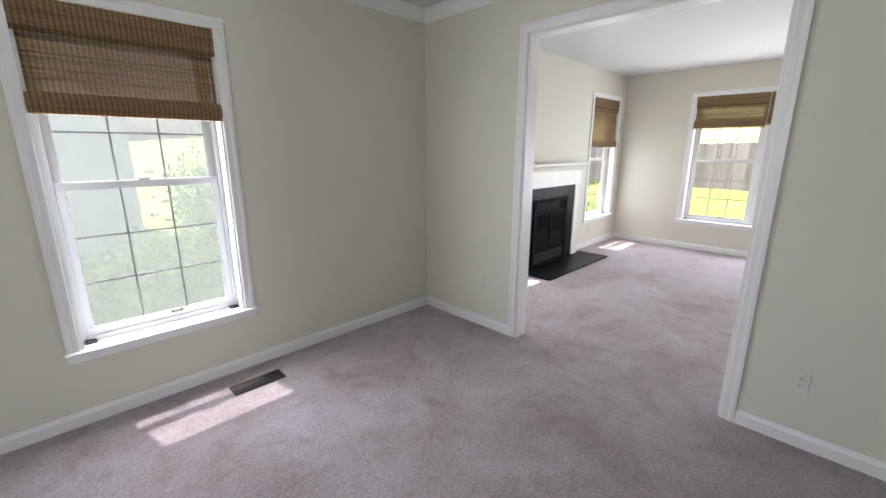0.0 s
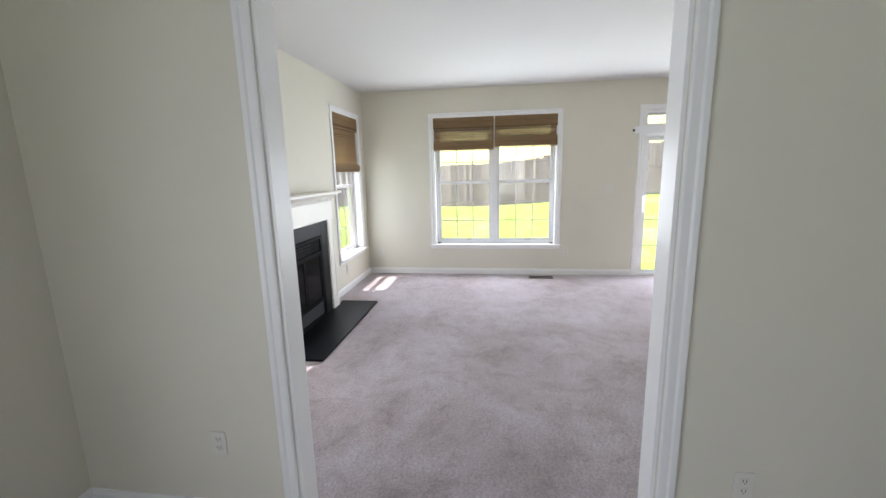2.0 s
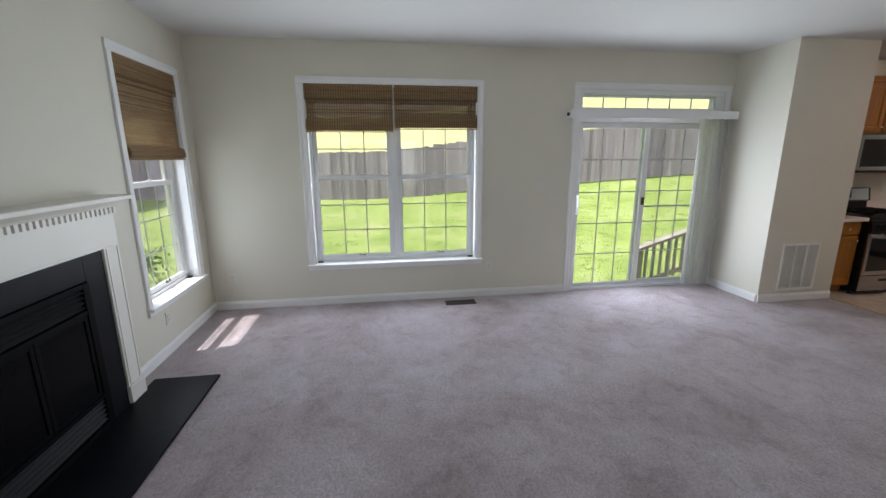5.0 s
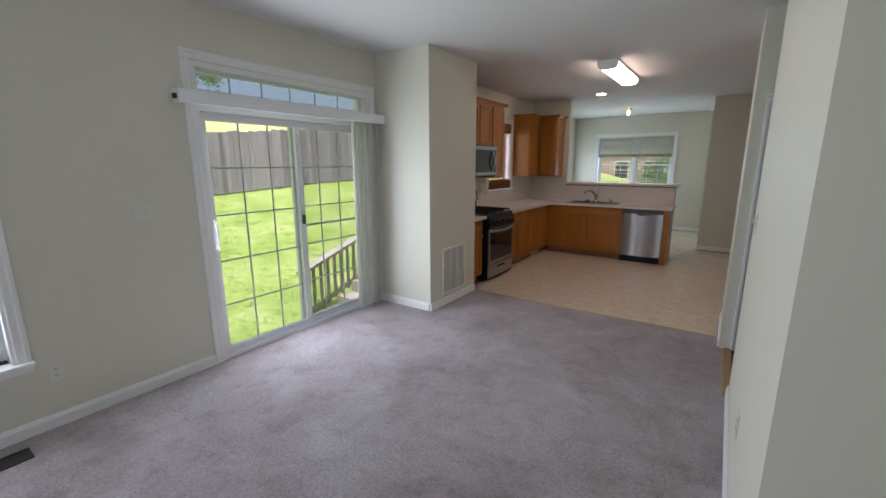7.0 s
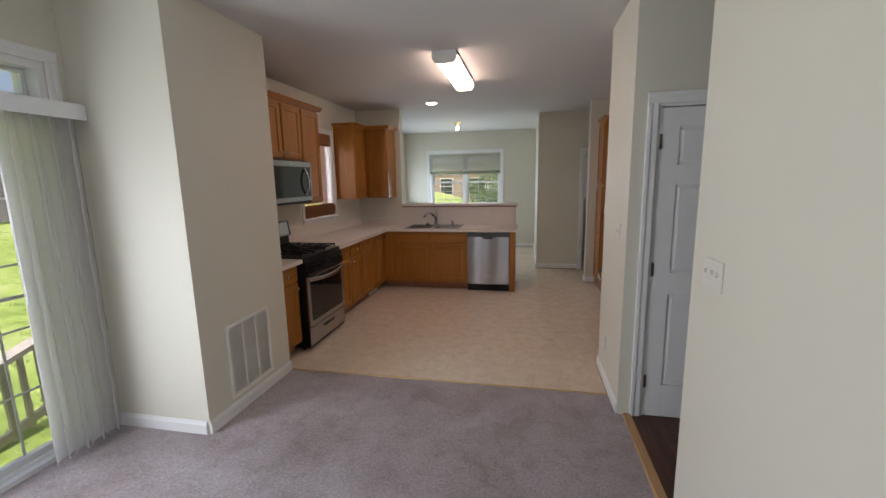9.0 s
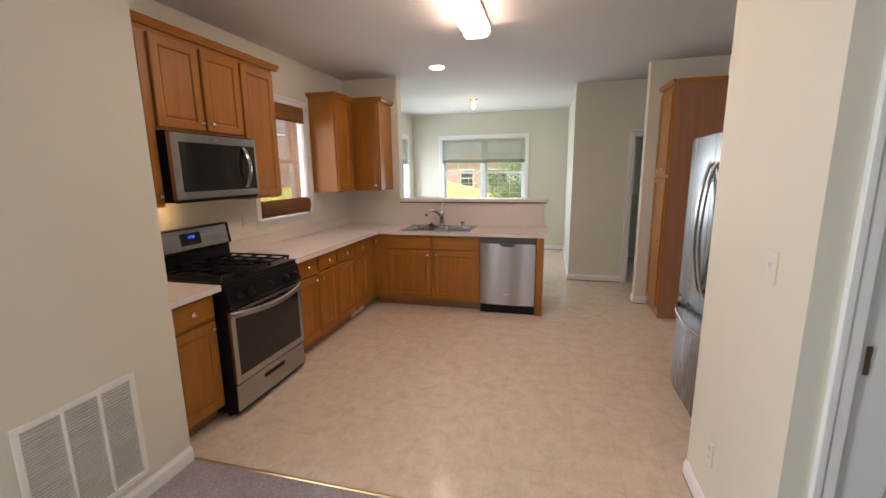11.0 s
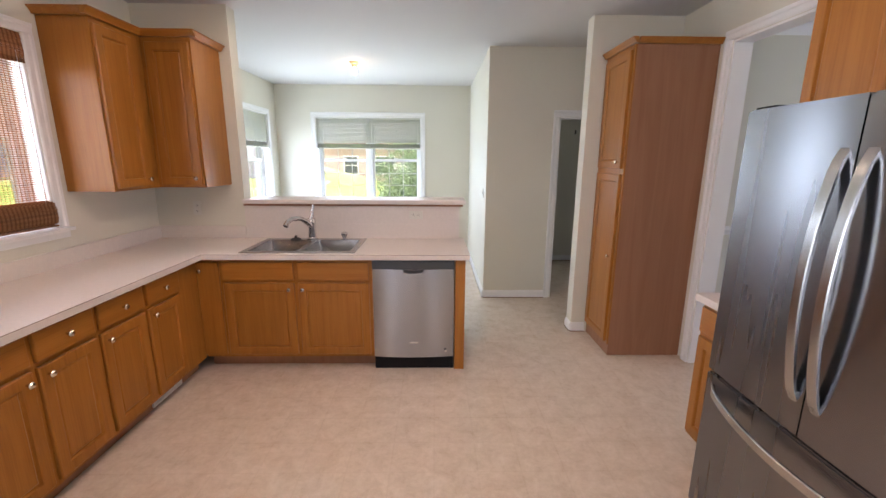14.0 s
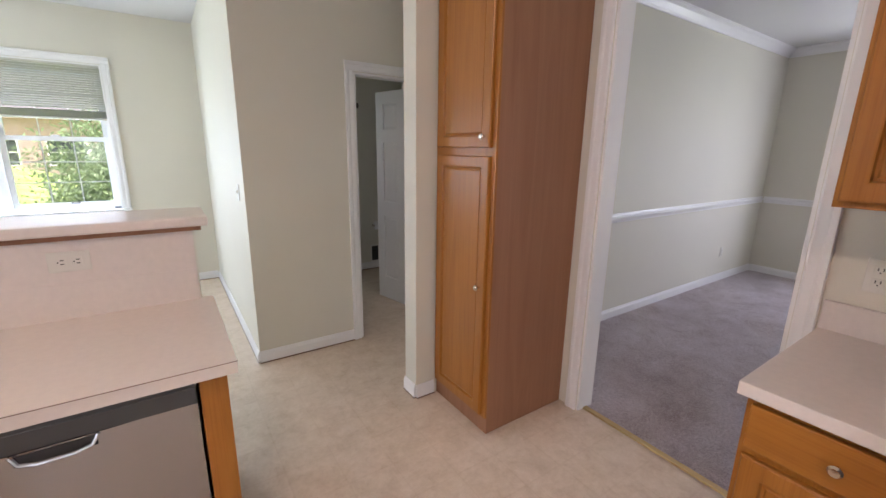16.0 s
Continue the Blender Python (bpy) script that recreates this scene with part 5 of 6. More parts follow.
for x0, x1 in ((-0.375, -0.022), (0.022, 0.375)):
    bm = bmesh.new()
    top = [bm.verts.new(p) for p in ((x0, -0.225, 0.003), (x1, -0.225, 0.003), (x1, 0.205, 0.003), (x0, 0.205, 0.003))]
    bot = [bm.verts.new(p) for p in ((x0 + 0.03, -0.195, -0.18), (x1 - 0.03, -0.195, -0.18), (x1 - 0.03, 0.175, -0.18), (x0 + 0.03, 0.175, -0.18))]
    for k in range(4):
        bm.faces.new((top[k], top[(k + 1) % 4], bot[(k + 1) % 4], bot[k]))
    bm.faces.new(bot)
    bmesh.ops.bevel(bm, geom=list(bm.edges), offset=0.02, segments=3, affect="EDGES")
    bowl = part("bowl", bm, SINK_STEEL, sk, smooth=True)
    part("drain", lathe([(0.045, 0), (0.045, 0.004), (0.030, 0.005), (0.026, 0.001)], 18), CHROME, bowl, "round drain", True, pose((x0 + x1) / 2, 0, -0.179))
# the sink lies turned so that its deck backs onto the bar
sk.matrix_world = pose(6.04, -6.85, CT1, 0, 0, 180)
fc = thing("faucet", pose(6.07, -7.085, CT1 + 0.006) @ Matrix.Diagonal((1.35, 1.35, 1.35, 1)), "chrome single-lever kitchen faucet with arched spout", "faucet")
part("base_plate", lathe([(0.032, 0), (0.032, 0.008), (0.024, 0.014), (0.022, 0.09), (0.025, 0.10), (0.024, 0.13), (0.012, 0.14)], 18), CHROME, fc, smooth=True)
part("spout", tube([(0, 0, 0.08), (0.02, 0.05, 0.12), (0.04, 0.10, 0.145), (0.065, 0.16, 0.148), (0.08, 0.20, 0.135), (0.085, 0.215, 0.115)], [0.017, 0.016, 0.015, 0.014, 0.014, 0.015], 12), CHROME, fc, smooth=True)
part("lever", tube([(0, 0, 0.13), (-0.004, -0.008, 0.17), (-0.012, -0.012, 0.215)], [0.014, 0.011, 0.008], 10), CHROME, fc, smooth=True)
sp = thing("side_sprayer", pose(5.80, -7.075, CT1 + 0.006), "chrome side sprayer on the sink deck", "sprayer")
part("collar", lathe([(0.024, 0), (0.024, 0.006), (0.016, 0.010), (0.016, 0.018)], 16), CHROME, sp, smooth=True)
part("head", lathe([(0.014, 0.018), (0.022, 0.028), (0.028, 0.045), (0.026, 0.06), (0.012, 0.068)], 16), CHROME, sp, smooth=True)
st = thing("sink_strainer", pose(6.20, -7.05, CT1 + 0.006), "black rubber sink stopper lying on the sink deck", "sink stopper")
part("disc", lathe([(0.04, 0), (0.042, 0.006), (0.036, 0.014), (0.012, 0.018), (0.008, 0.032), (0.012, 0.036)], 18), RUBBER, st, smooth=True)

# ---- range ----
def strap(points, across, w, t):
    """A flat bar, w wide along `across` and t thick, swept along points."""
    bm = bmesh.new()
    pts = [Vector(p) for p in points]
    across = across.normalized()
    rings = []
    for k, p in enumerate(pts):
        d = (pts[min(k + 1, len(pts) - 1)] - pts[max(k - 1, 0)]).normalized()
        n = d.cross(across).normalized()
        ring = []
        for u, v in ((-0.5, -0.3), (-0.4, -0.5), (0.4, -0.5), (0.5, -0.3), (0.5, 0.3), (0.4, 0.5), (-0.4, 0.5), (-0.5, 0.3)):
            ring.append(bm.verts.new(p + across * (u * w) + n * (v * t)))
        rings.append(ring)
    for lo, hi in zip(rings, rings[1:]):
        for k in range(8):
            bm.faces.new((lo[k], lo[(k + 1) % 8], hi[(k + 1) % 8], hi[k]))
    bm.faces.new(rings[0][::-1])
    bm.faces.new(rings[-1])
    bmesh.ops.recalc_face_normals(bm, faces=bm.faces)
    return bm


RY0, RY1, RX = -4.138, -4.892, 6.70
rn = thing("gas_range", pose(RX, RY0, 0, 0, 0, EAST), "stainless and black freestanding gas range", "gas range")
RW = RY0 - RY1
part("body", boxes((0.002, RW - 0.002, -0.010, 0.67, 0.03, 0.905), b=0.004), BLACK, rn, "black enamel side panels")
drw = part("drawer", boxes((0.006, RW - 0.006, -0.026, -0.011, 0.055, 0.235), b=0.004), STEEL, rn, "stainless storage drawer")
# black plate on the drawer face paints the shade of the pull's recess
part("pull_slot_shade", boxes((0.27, 0.49, -0.0275, -0.025, 0.165, 0.192), b=0.004), BLACK, drw, "dark plate painting the shade of a recessed pull")
dr = part("oven_door", boxes((0.004, 0.042, -0.034, -0.011, 0.245, 0.735), (RW - 0.042, RW - 0.004, -0.034, -0.011, 0.245, 0.735), (0.042, RW - 0.042, -0.034, -0.011, 0.245, 0.295), (0.042, RW - 0.042, -0.034, -0.011, 0.715, 0.735), b=0.003), STEEL, rn, "stainless oven door frame")
part("oven_window", boxes((0.041, RW - 0.041, -0.031, -0.012, 0.294, 0.716)), BLACKGLASS, dr, "dark oven glass")
hp = [(0.006 + (RW - 0.012) * k / 18, -0.036 - 0.050 * math.sin(math.pi * k / 18) ** 0.8, 0.712 - 0.020 * math.sin(math.pi * k / 18)) for k in range(19)]
part("handle", strap(hp, Vector((0, 0.25, 1)), 0.036, 0.013), SATIN, dr, "wide bowed stainless strap handle", True)
part("control_panel", prism([(0.03, 0.745), (-0.035, 0.745), (-0.045, 0.77), (-0.02, 0.885), (0.03, 0.905)], "x", 0.003, RW - 0.003), BLACK, rn, "black sloped control panel")
for x in (0.09, 0.19, 0.38, 0.57, 0.67):
    kn = part("burner_knob", lathe([(0.026, 0), (0.026, 0.006), (0.020, 0.012), (0.017, 0.03), (0.012, 0.033)], 18, "-y"), BLACK, rn, "black burner knob", True, pose(x, -0.036, 0.822, 12, 0, 0))
    part("grip", boxes((-0.004, 0.004, -0.042, -0.028, -0.017, 0.017), b=0.002), BLACK, kn)
part("cooktop", boxes((0.0, RW, -0.01, 0.62, 0.905, 0.922), b=0.005), BLACK, rn, "black enamel cooktop")
for bx, by in ((0.19, 0.16), (0.19, 0.44), (0.565, 0.16), (0.565, 0.44), (0.378, 0.30)):
    part("burner_cap", lathe([(0.052, 0), (0.050, 0.012), (0.036, 0.014), (0.036, 0.022), (0.030, 0.025)], 18), IRON, rn, "round burner cap", True, pose(bx, by, 0.922))
for g in range(3):
    gx0, gx1 = 0.03 + g * 0.234, 0.03 + (g + 1) * 0.234 - 0.006
    rows = [(gx0, gx1, y - 0.005, y + 0.005, 0.945, 0.958) for y in (0.03, 0.16, 0.30, 0.44, 0.575)]
    rows += [(x - 0.005, x + 0.005, 0.03, 0.575, 0.945, 0.958) for x in (gx0 + 0.005, (gx0 + gx1) / 2, gx1 - 0.005)]
    rows += [(x - 0.006, x + 0.006, y - 0.006, y + 0.006, 0.922, 0.946) for x in (gx0 + 0.006, gx1 - 0.006) for y in (0.035, 0.57)]
    part("grate", boxes(*rows, b=0.002), IRON, rn, "black cast-iron grate")
bg = part("back_guard", prism([(0.60, 0.905), (0.605, 1.03), (0.575, 1.045), (0.60, 1.20), (0.635, 1.205), (0.67, 1.19), (0.67, 0.905)], "x", 0.0, RW), BLACK, rn, "black sloped back guard")
part("steel_face", prism([(0.5735, 1.05), (0.5975, 1.192), (0.6015, 1.192), (0.5775, 1.05)], "x", 0.03, RW - 0.03), STEEL, bg, "stainless back guard face")
part("display", prism([(0.5745, 1.082), (0.589, 1.168), (0.593, 1.168), (0.5785, 1.082)], "x", 0.29, 0.46), BLACKGLASS, bg, "dark control display")
for k, x in enumerate((0.352, 0.366, 0.384, 0.398)):
    part("clock_digit", prism([(0.5815, 1.128), (0.5848, 1.148), (0.5858, 1.148), (0.5825, 1.128)], "x", x, x + (0.004 if k == 0 else 0.009)), CLOCK_GLOW, bg, "lit blue clock digit")
for x in (0.04, RW - 0.04):
    for y in (0.08, 0.6):
        part("foot", lathe([(0.018, 0), (0.018, 0.012), (0.010, 0.014), (0.010, 0.032)], 10), BLACK, rn, at=pose(x, y, 0))

# ---- microwave ----
mw = thing("microwave", pose(7.0, -4.173, 1.40, 0, 0, EAST), "stainless over-the-range microwave under the cabinets", "microwave")
MW = 0.746
part("body", boxes((0.002, MW - 0.002, 0.02, 0.388, 0.01, 0.452), b=0.003), BLACK, mw)
part("door", boxes((0, 0.055, -0.012, 0.02, 0.03, 0.44), (0.60, MW, -0.012, 0.02, 0.03, 0.075), (0.055, 0.60, -0.012, 0.02, 0.03, 0.075), (0.055, 0.60, -0.012, 0.02, 0.385, 0.44), (0.60, MW, -0.012, 0.02, 0.385, 0.44), (MW - 0.018, MW, -0.012, 0.02, 0.075, 0.385), b=0.002), STEEL, mw, "stainless microwave door frame")
part("door_window", boxes((0.054, 0.602, -0.010, 0.018, 0.074, 0.386)), BLACKGLASS, mw, "dark door glass")
part("keypad", boxes((0.601, MW - 0.017, -0.0095, 0.018, 0.074, 0.386)), BLACKGLASS, mw, "black keypad strip")
mh = [(0.617, -0.010 - 0.046 * math.sin(math.pi * k / 14) ** 0.8, 0.090 + 0.285 * k / 14) for k in range(15)]
part("handle", strap(mh, Vector((1, 0, 0)), 0.036, 0.011), SATIN, mw, "wide bowed stainless strap handle", True)
part("vent_strip", boxes((0.01, MW - 0.01, 0.0, 0.02, 0.006, 0.028), b=0.002), BLACK, mw, "dark bottom vent strip")
part("logo_mark", boxes((0.35, 0.372, -0.0135, -0.012, 0.405, 0.417)), CHROME, mw, "small bright maker's mark")
for x in (0.16, 0.58):
    part("hood_lamp", boxes((x - 0.04, x + 0.04, 0.24, 0.30, 0.004, 0.0105)), HOOD_GLOW if x < 0.3 else PLATE, mw, "lit hood lamp" if x < 0.3 else "unlit hood lamp")

# ---- fridge ----
fg = thing("fridge", pose(3.81, -5.255, 0, 0, 0, WEST), "dark stainless french-door fridge with bottom freezer", "fridge")
FW = 0.912
part("body", boxes((0.004, FW - 0.004, 0.0, 0.70, 0.025, 1.76), b=0.006), plain("fridge_side_grey", (0.10, 0.10, 0.105), 0.45, vary=0.06), fg, "grey painted fridge sides")


def fridge_front(x0, x1, z0, z1):
    """A front panel that bows slightly outwards."""
    n = 10
    pts = []
    for k in range(n + 1):
        x = x0 + (x1 - x0) * k / n
        whole = x / FW
        pts.append((x, -0.046 - 0.014 * math.sin(math.pi * whole)))
    prof_f = pts + [(x1, -0.002), (x0, -0.002)]
    bm = prism(prof_f, "z", z0, z1)
    sharp = [e for e in bm.edges if abs(e.verts[0].co.z - e.verts[1].co.z) < 1e-6 and min(e.verts[0].co.y, e.verts[1].co.y) < -0.03]
    bmesh.ops.bevel(bm, geom=sharp, offset=0.006, segments=2, affect="EDGES")
    return bm


for x0, x1, hx in ((0.002, FW / 2 - 0.003, FW / 2 - 0.04), (FW / 2 + 0.003, FW - 0.002, FW / 2 + 0.04)):
    d = part("fridge_door", fridge_front(x0, x1, 0.72, 1.775), FRIDGE_STEEL, fg, "brushed dark stainless door", True)
    pts = [(hx, -0.052 - 0.058 * math.sin(math.pi * k / 20) ** 0.6, 0.83 + 0.80 * k / 20) for k in range(21)]
    part("handle", strap(pts, Vector((1, 0, 0)), 0.034, 0.014), SATIN, d, "wide bowed stainless strap handle", True)
fz = part("freezer_drawer", fridge_front(0.002, FW - 0.002, 0.06, 0.712), FRIDGE_STEEL, fg, "brushed dark stainless freezer drawer", True)
pts = [(0.05 + (FW - 0.10) * k / 20, -0.050 - 0.078 * math.sin(math.pi * k / 20) ** 0.6, 0.655 - 0.018 * math.sin(math.pi * k / 20)) for k in range(21)]
part("handle", strap(pts, Vector((0, 0, 1)), 0.034, 0.014), SATIN, fz, "wide bowed stainless drawer handle", True)
part("toe_grille", boxes((0.01, FW - 0.01, -0.03, 0.0, 0.012, 0.055), b=0.003), BLACK, fg)
for x in (0.06, FW - 0.06):
    part("hinge_cover", boxes((x - 0.05, x + 0.05, -0.03, 0.05, 1.761, 1.785), b=0.006), BLACK, fg)
    part("wheel", lathe([(0.02, -0.015), (0.02, 0.015)], 12, "x"), BLACK, fg, at=pose(x, 0.1, 0.02))
    part("wheel", lathe([(0.02, -0.015), (0.02, 0.015)], 12, "x"), BLACK, fg, at=pose(x, 0.6, 0.02))

# ---- dishwasher ----
dwm = thing("dishwasher", pose(5.497, PY, 0, 0, 0, SOUTH), "stainless dishwasher built under the worktop", "dishwasher")
DW = 0.605
part("tub", boxes((0.004, DW - 0.004, 0.004, 0.56, 0.02, 0.872)), BLACK, dwm)
bow = [(0.002 + (DW - 0.004) * k / 24, -0.014 - 0.0208 * math.sin(math.pi * k / 24)) for k in range(25)]
part("door", prism(bow + [(DW - 0.002, 0.003), (0.002, 0.003)], "z", 0.105, 0.80), STEEL_Z, dwm, "brushed stainless door", True)
part("control_strip", boxes((0.002, DW - 0.002, -0.035, 0.003, 0.803, 0.866), (0.004, DW - 0.004, -0.037, -0.034, 0.81, 0.855), b=0.002), plain("control_strip_grey", (0.07, 0.075, 0.08), 0.3, 0.4, vary=0.05), dwm, "dark grey control strip")
# the scooped pocket is not cut; a dark plate paints its shade
part("pocket_shade", boxes((0.225, 0.38, -0.0365, -0.034, 0.768, 0.797), b=0.001), SLOT, dwm, "dark plate painting the shade of the handle pocket")
part("handle_lip", tube([(0.222, -0.038, 0.800), (0.235, -0.044, 0.777), (0.27, -0.048, 0.770), (0.335, -0.048, 0.770), (0.37, -0.044, 0.777), (0.383, -0.038, 0.800)], 0.006, 8), STEEL_Z, dwm, "bright curved handle lip", True)
part("toe_panel", boxes((0.002, DW - 0.002, 0.0, 0.02, 0.0, 0.098), b=0.002), BLACK, dwm, "black toe panel")
part("badge", lathe([(0.009, 0.0), (0.009, 0.002)], 14, "-y"), CHROME, dwm, "small round badge", False, pose(DW - 0.06, -0.035, 0.16))
part("logo_mark", boxes((0.27, 0.335, -0.0362, -0.035, 0.222, 0.236)), CHROME, dwm, "small bright maker's mark")
tv = thing("toe_kick_vent", pose(6.85, -6.05, 0, 0, 0, EAST), "white metal vent in the cabinet toe kick", "floor vent")
part("frame", boxes((0, 0.30, -0.012, -0.001, 0.012, 0.025), (0, 0.30, -0.012, -0.001, 0.075, 0.09), (0, 0.012, -0.012, -0.001, 0.025, 0.075), (0.288, 0.30, -0.012, -0.001, 0.025, 0.075)), GRILLE, tv)
for k in range(4):
    part("slat", boxes((0.012, 0.288, -0.009, -0.003, 0.03 + 0.012 * k, 0.036 + 0.012 * k)), GRILLE, tv)

# ---- lamps ----
fl = thing("ceiling_light", pose(5.38, -5.05, H), "lit fluorescent wraparound ceiling light with wood-toned ends", "ceiling light")
part("pan", boxes((-0.11, 0.11, -0.60, 0.60, -0.03, -0.001), b=0.004), TRIM, fl)
wrap = [(-0.105, -0.03), (-0.10, -0.07), (-0.075, -0.098), (0.0, -0.104), (0.075, -0.098), (0.10, -0.07), (0.105, -0.03)]
part("diffuser", prism(wrap, "y", -0.58, 0.58), LAMP_GLOW, fl, "glowing ribbed diffuser", True)
for s in (-1, 1):
    part("end_cap", prism([(u * 1.08, v * 1.05) for u, v in wrap], "y", s * 0.582, s * 0.612), GRILLE, fl, "cream end cap")
rc = thing("recessed_light", pose(6.05, -6.86, H), "lit recessed can light in the ceiling", "ceiling light")
part("trim_ring", lathe([(0.098, 0.0), (0.098, -0.005), (0.085, -0.008), (0.072, -0.004)], 28), TRIM, rc, smooth=True)
part("lamp_face", lathe([(0.070, -0.0042), (0.070, -0.0095), (0.03, -0.012)], 24), SPOT_GLOW, rc, "lit lamp face", True)
pb = thing("bulb_light", pose(6.03, -9.06, H), "bare lit bulb in a small brass ceiling holder", "ceiling light")
part("canopy", lathe([(0.062, 0.0), (0.062, -0.012), (0.045, -0.026), (0.024, -0.032), (0.022, -0.06)], 22), BRASS, pb, smooth=True)
part("bulb", lathe([(0.013, -0.061), (0.016, -0.075), (0.029, -0.10), (0.030, -0.118), (0.020, -0.138), (0.004, -0.145)], 18), BULB_GLOW, pb, "glowing clear bulb", True)


# ---- outdoors ----
def fence_x(y):
    return 18.5 + 0.28 * y


def ground_z(x, y):
    """Lawn that tilts up along the fence, then climbs a hill behind it."""
    yy = max(-16, min(16, y))
    foot = fence_x(yy) + 0.8
    z = -0.55 + 0.05 * max(0.0, min(x, foot) - 7.6) + (0.10 if yy < 1.5 else 0.025) * (1.5 - yy) * min(1.0, max(0.0, (x - 8.0) / 8.0))
    return z + 0.21 * min(max(0.0, x - foot), 28)


def lawn():
    bm = bmesh.new()
    xs = [-400, -120, -50, -25, -12, -3, 3, 7.7] + [9 + k for k in range(20)] + [32, 36, 40, 44, 49.5, 56, 70, 150, 400]
    ys = [-400, -140, -70, -45, -30, -22] + [-16 + 2 * k for k in range(17)] + [22, 32, 50, 120, 400]
    grid = [[bm.verts.new((x, y, ground_z(x, y))) for y in ys] for x in xs]
    for i in range(len(xs) - 1):
        for j in range(len(ys) - 1):
            bm.faces.new((grid[i][j], grid[i + 1][j], grid[i + 1][j + 1], grid[i][j + 1]))
    return bm


structure("ground", lawn(), LAWN, "bright green mown lawn rising to a fence", "lawn")


def grass_blades(n, x0, x1, y0, y1, seed):
    """Loose tufts of grass and weeds standing out of the lawn."""
    r = np.random.default_rng(seed)
    heads = np.stack([x0 + (x1 - x0) * r.random(n // 9) ** 1.3, r.uniform(y0, y1, n // 9)], 1)
    at = heads[r.integers(0, len(heads), n)] + r.normal(size=(n, 2)) * 0.05
    verts = []
    for (x, y), turn, tall, lean in zip(at, r.uniform(0, 6.283, n), r.uniform(0.015, 0.055, n), r.normal(size=(n, 2)) * 0.03):
        z, c, d = ground_z(x, y), 0.006 * math.cos(turn), 0.006 * math.sin(turn)
        verts += [(x - c, y - d, z - 0.01), (x + c, y + d, z - 0.01), (x + lean[0], y + lean[1], z + tall)]
    me = bpy.data.meshes.new("grass")
    me.from_pydata(verts, [], np.arange(3 * n).reshape(-1, 3).tolist())
    me.materials.append(GRASS)
    return tagged(new("grass", me), "tufts of yellow-green grass and weeds on the lawn", "grass", kind="stuff")


grass_blades(36000, 7.9, 18.4, -9.0, 8.0, 31)

fence = thing("fence", pose(0, 0, 0), "weathered grey wooden board fence across the yard", "fence")
rng = random.Random(11)
board_meshes = []
for h in (1.79, 1.81, 1.825, 1.84):
    board_meshes.append(mesh_of("board", boxes((0, 0.022, -0.0705, 0.0705, 0, h)), FENCEWOOD))
y = 13.0
turn = -math.degrees(math.atan(0.28))
for _ in range(275):
    ob = new("board", board_meshes[rng.randrange(4)])
    ob.parent = fence
    lift = 0.07 if y < -0.6 else 0.0
    ob.matrix_local = pose(fence_x(y), y, ground_z(fence_x(y), y) - 0.02 + lift, rng.uniform(-0.2, 0.2), rng.uniform(-0.3, 0.3), turn)
    y -= 0.137
for k in range(17):
    yy = 13.0 - 2.3 * k
    xx, xn = fence_x(yy) + 0.08, fence_x(yy - 2.3) + 0.05
    part("post", boxes((-0.05, 0.05, -0.05, 0.05, -0.1, 1.74), b=0.006), FENCEWOOD, fence, at=pose(xx, yy, ground_z(xx, yy)))
    if k < 16:
        for hgt in (0.35, 1.5):
            bm = tube([(xx - 0.03, yy, ground_z(xx, yy) + hgt), (xn, yy - 2.3, ground_z(xn, yy - 2.3) + hgt)], 0.035, 4)
            part("rail", bm, FENCEWOOD, fence)

stair = thing("stair_railing", pose(8.75, 0, 0), "weathered wooden stair railing with square balusters", "railing")
y0, y1, za, zb = -2.75, -5.2, 0.15, 0.90


def rail_z(y):
    return za + (zb - za) * (y - y0) / (y1 - y0)


part("top_rail", prism([(y0 + 0.1, rail_z(y0 + 0.1)), (y1, rail_z(y1)), (y1, rail_z(y1) + 0.045), (y0 + 0.1, rail_z(y0 + 0.1) + 0.045)], "x", -0.07, 0.07), DECKWOOD, stair)
part("bottom_rail", prism([(y0, rail_z(y0) - 0.62), (y1, rail_z(y1) - 0.62), (y1, rail_z(y1) - 0.55), (y0, rail_z(y0) - 0.55)], "x", -0.02, 0.02), DECKWOOD, stair)
for yy in (y0, y1):
    part("post", boxes((-0.045, 0.045, yy - 0.045, yy + 0.045, -0.75, rail_z(yy) - 0.004), b=0.005), DECKWOOD, stair)
for k in range(18):
    yy = y0 - 0.13 - 0.127 * k
    part("baluster", boxes((-0.018, 0.018, yy - 0.018, yy + 0.018, rail_z(yy) - 0.66, rail_z(yy) - 0.004), b=0.003), DECKWOOD, stair)
steps = solid("deck_steps", boxes(*[(7.62, 8.74, -3.0 - 0.28 * (k + 1), -3.0 - 0.28 * k, -0.62, -0.50 + 0.17 * k) for k in range(3)], (7.62, 8.74, -5.2, -3.84, -0.62, -0.02), b=0.004), DECKWOOD, "weathered wooden steps and deck outside the patio door", "deck steps")


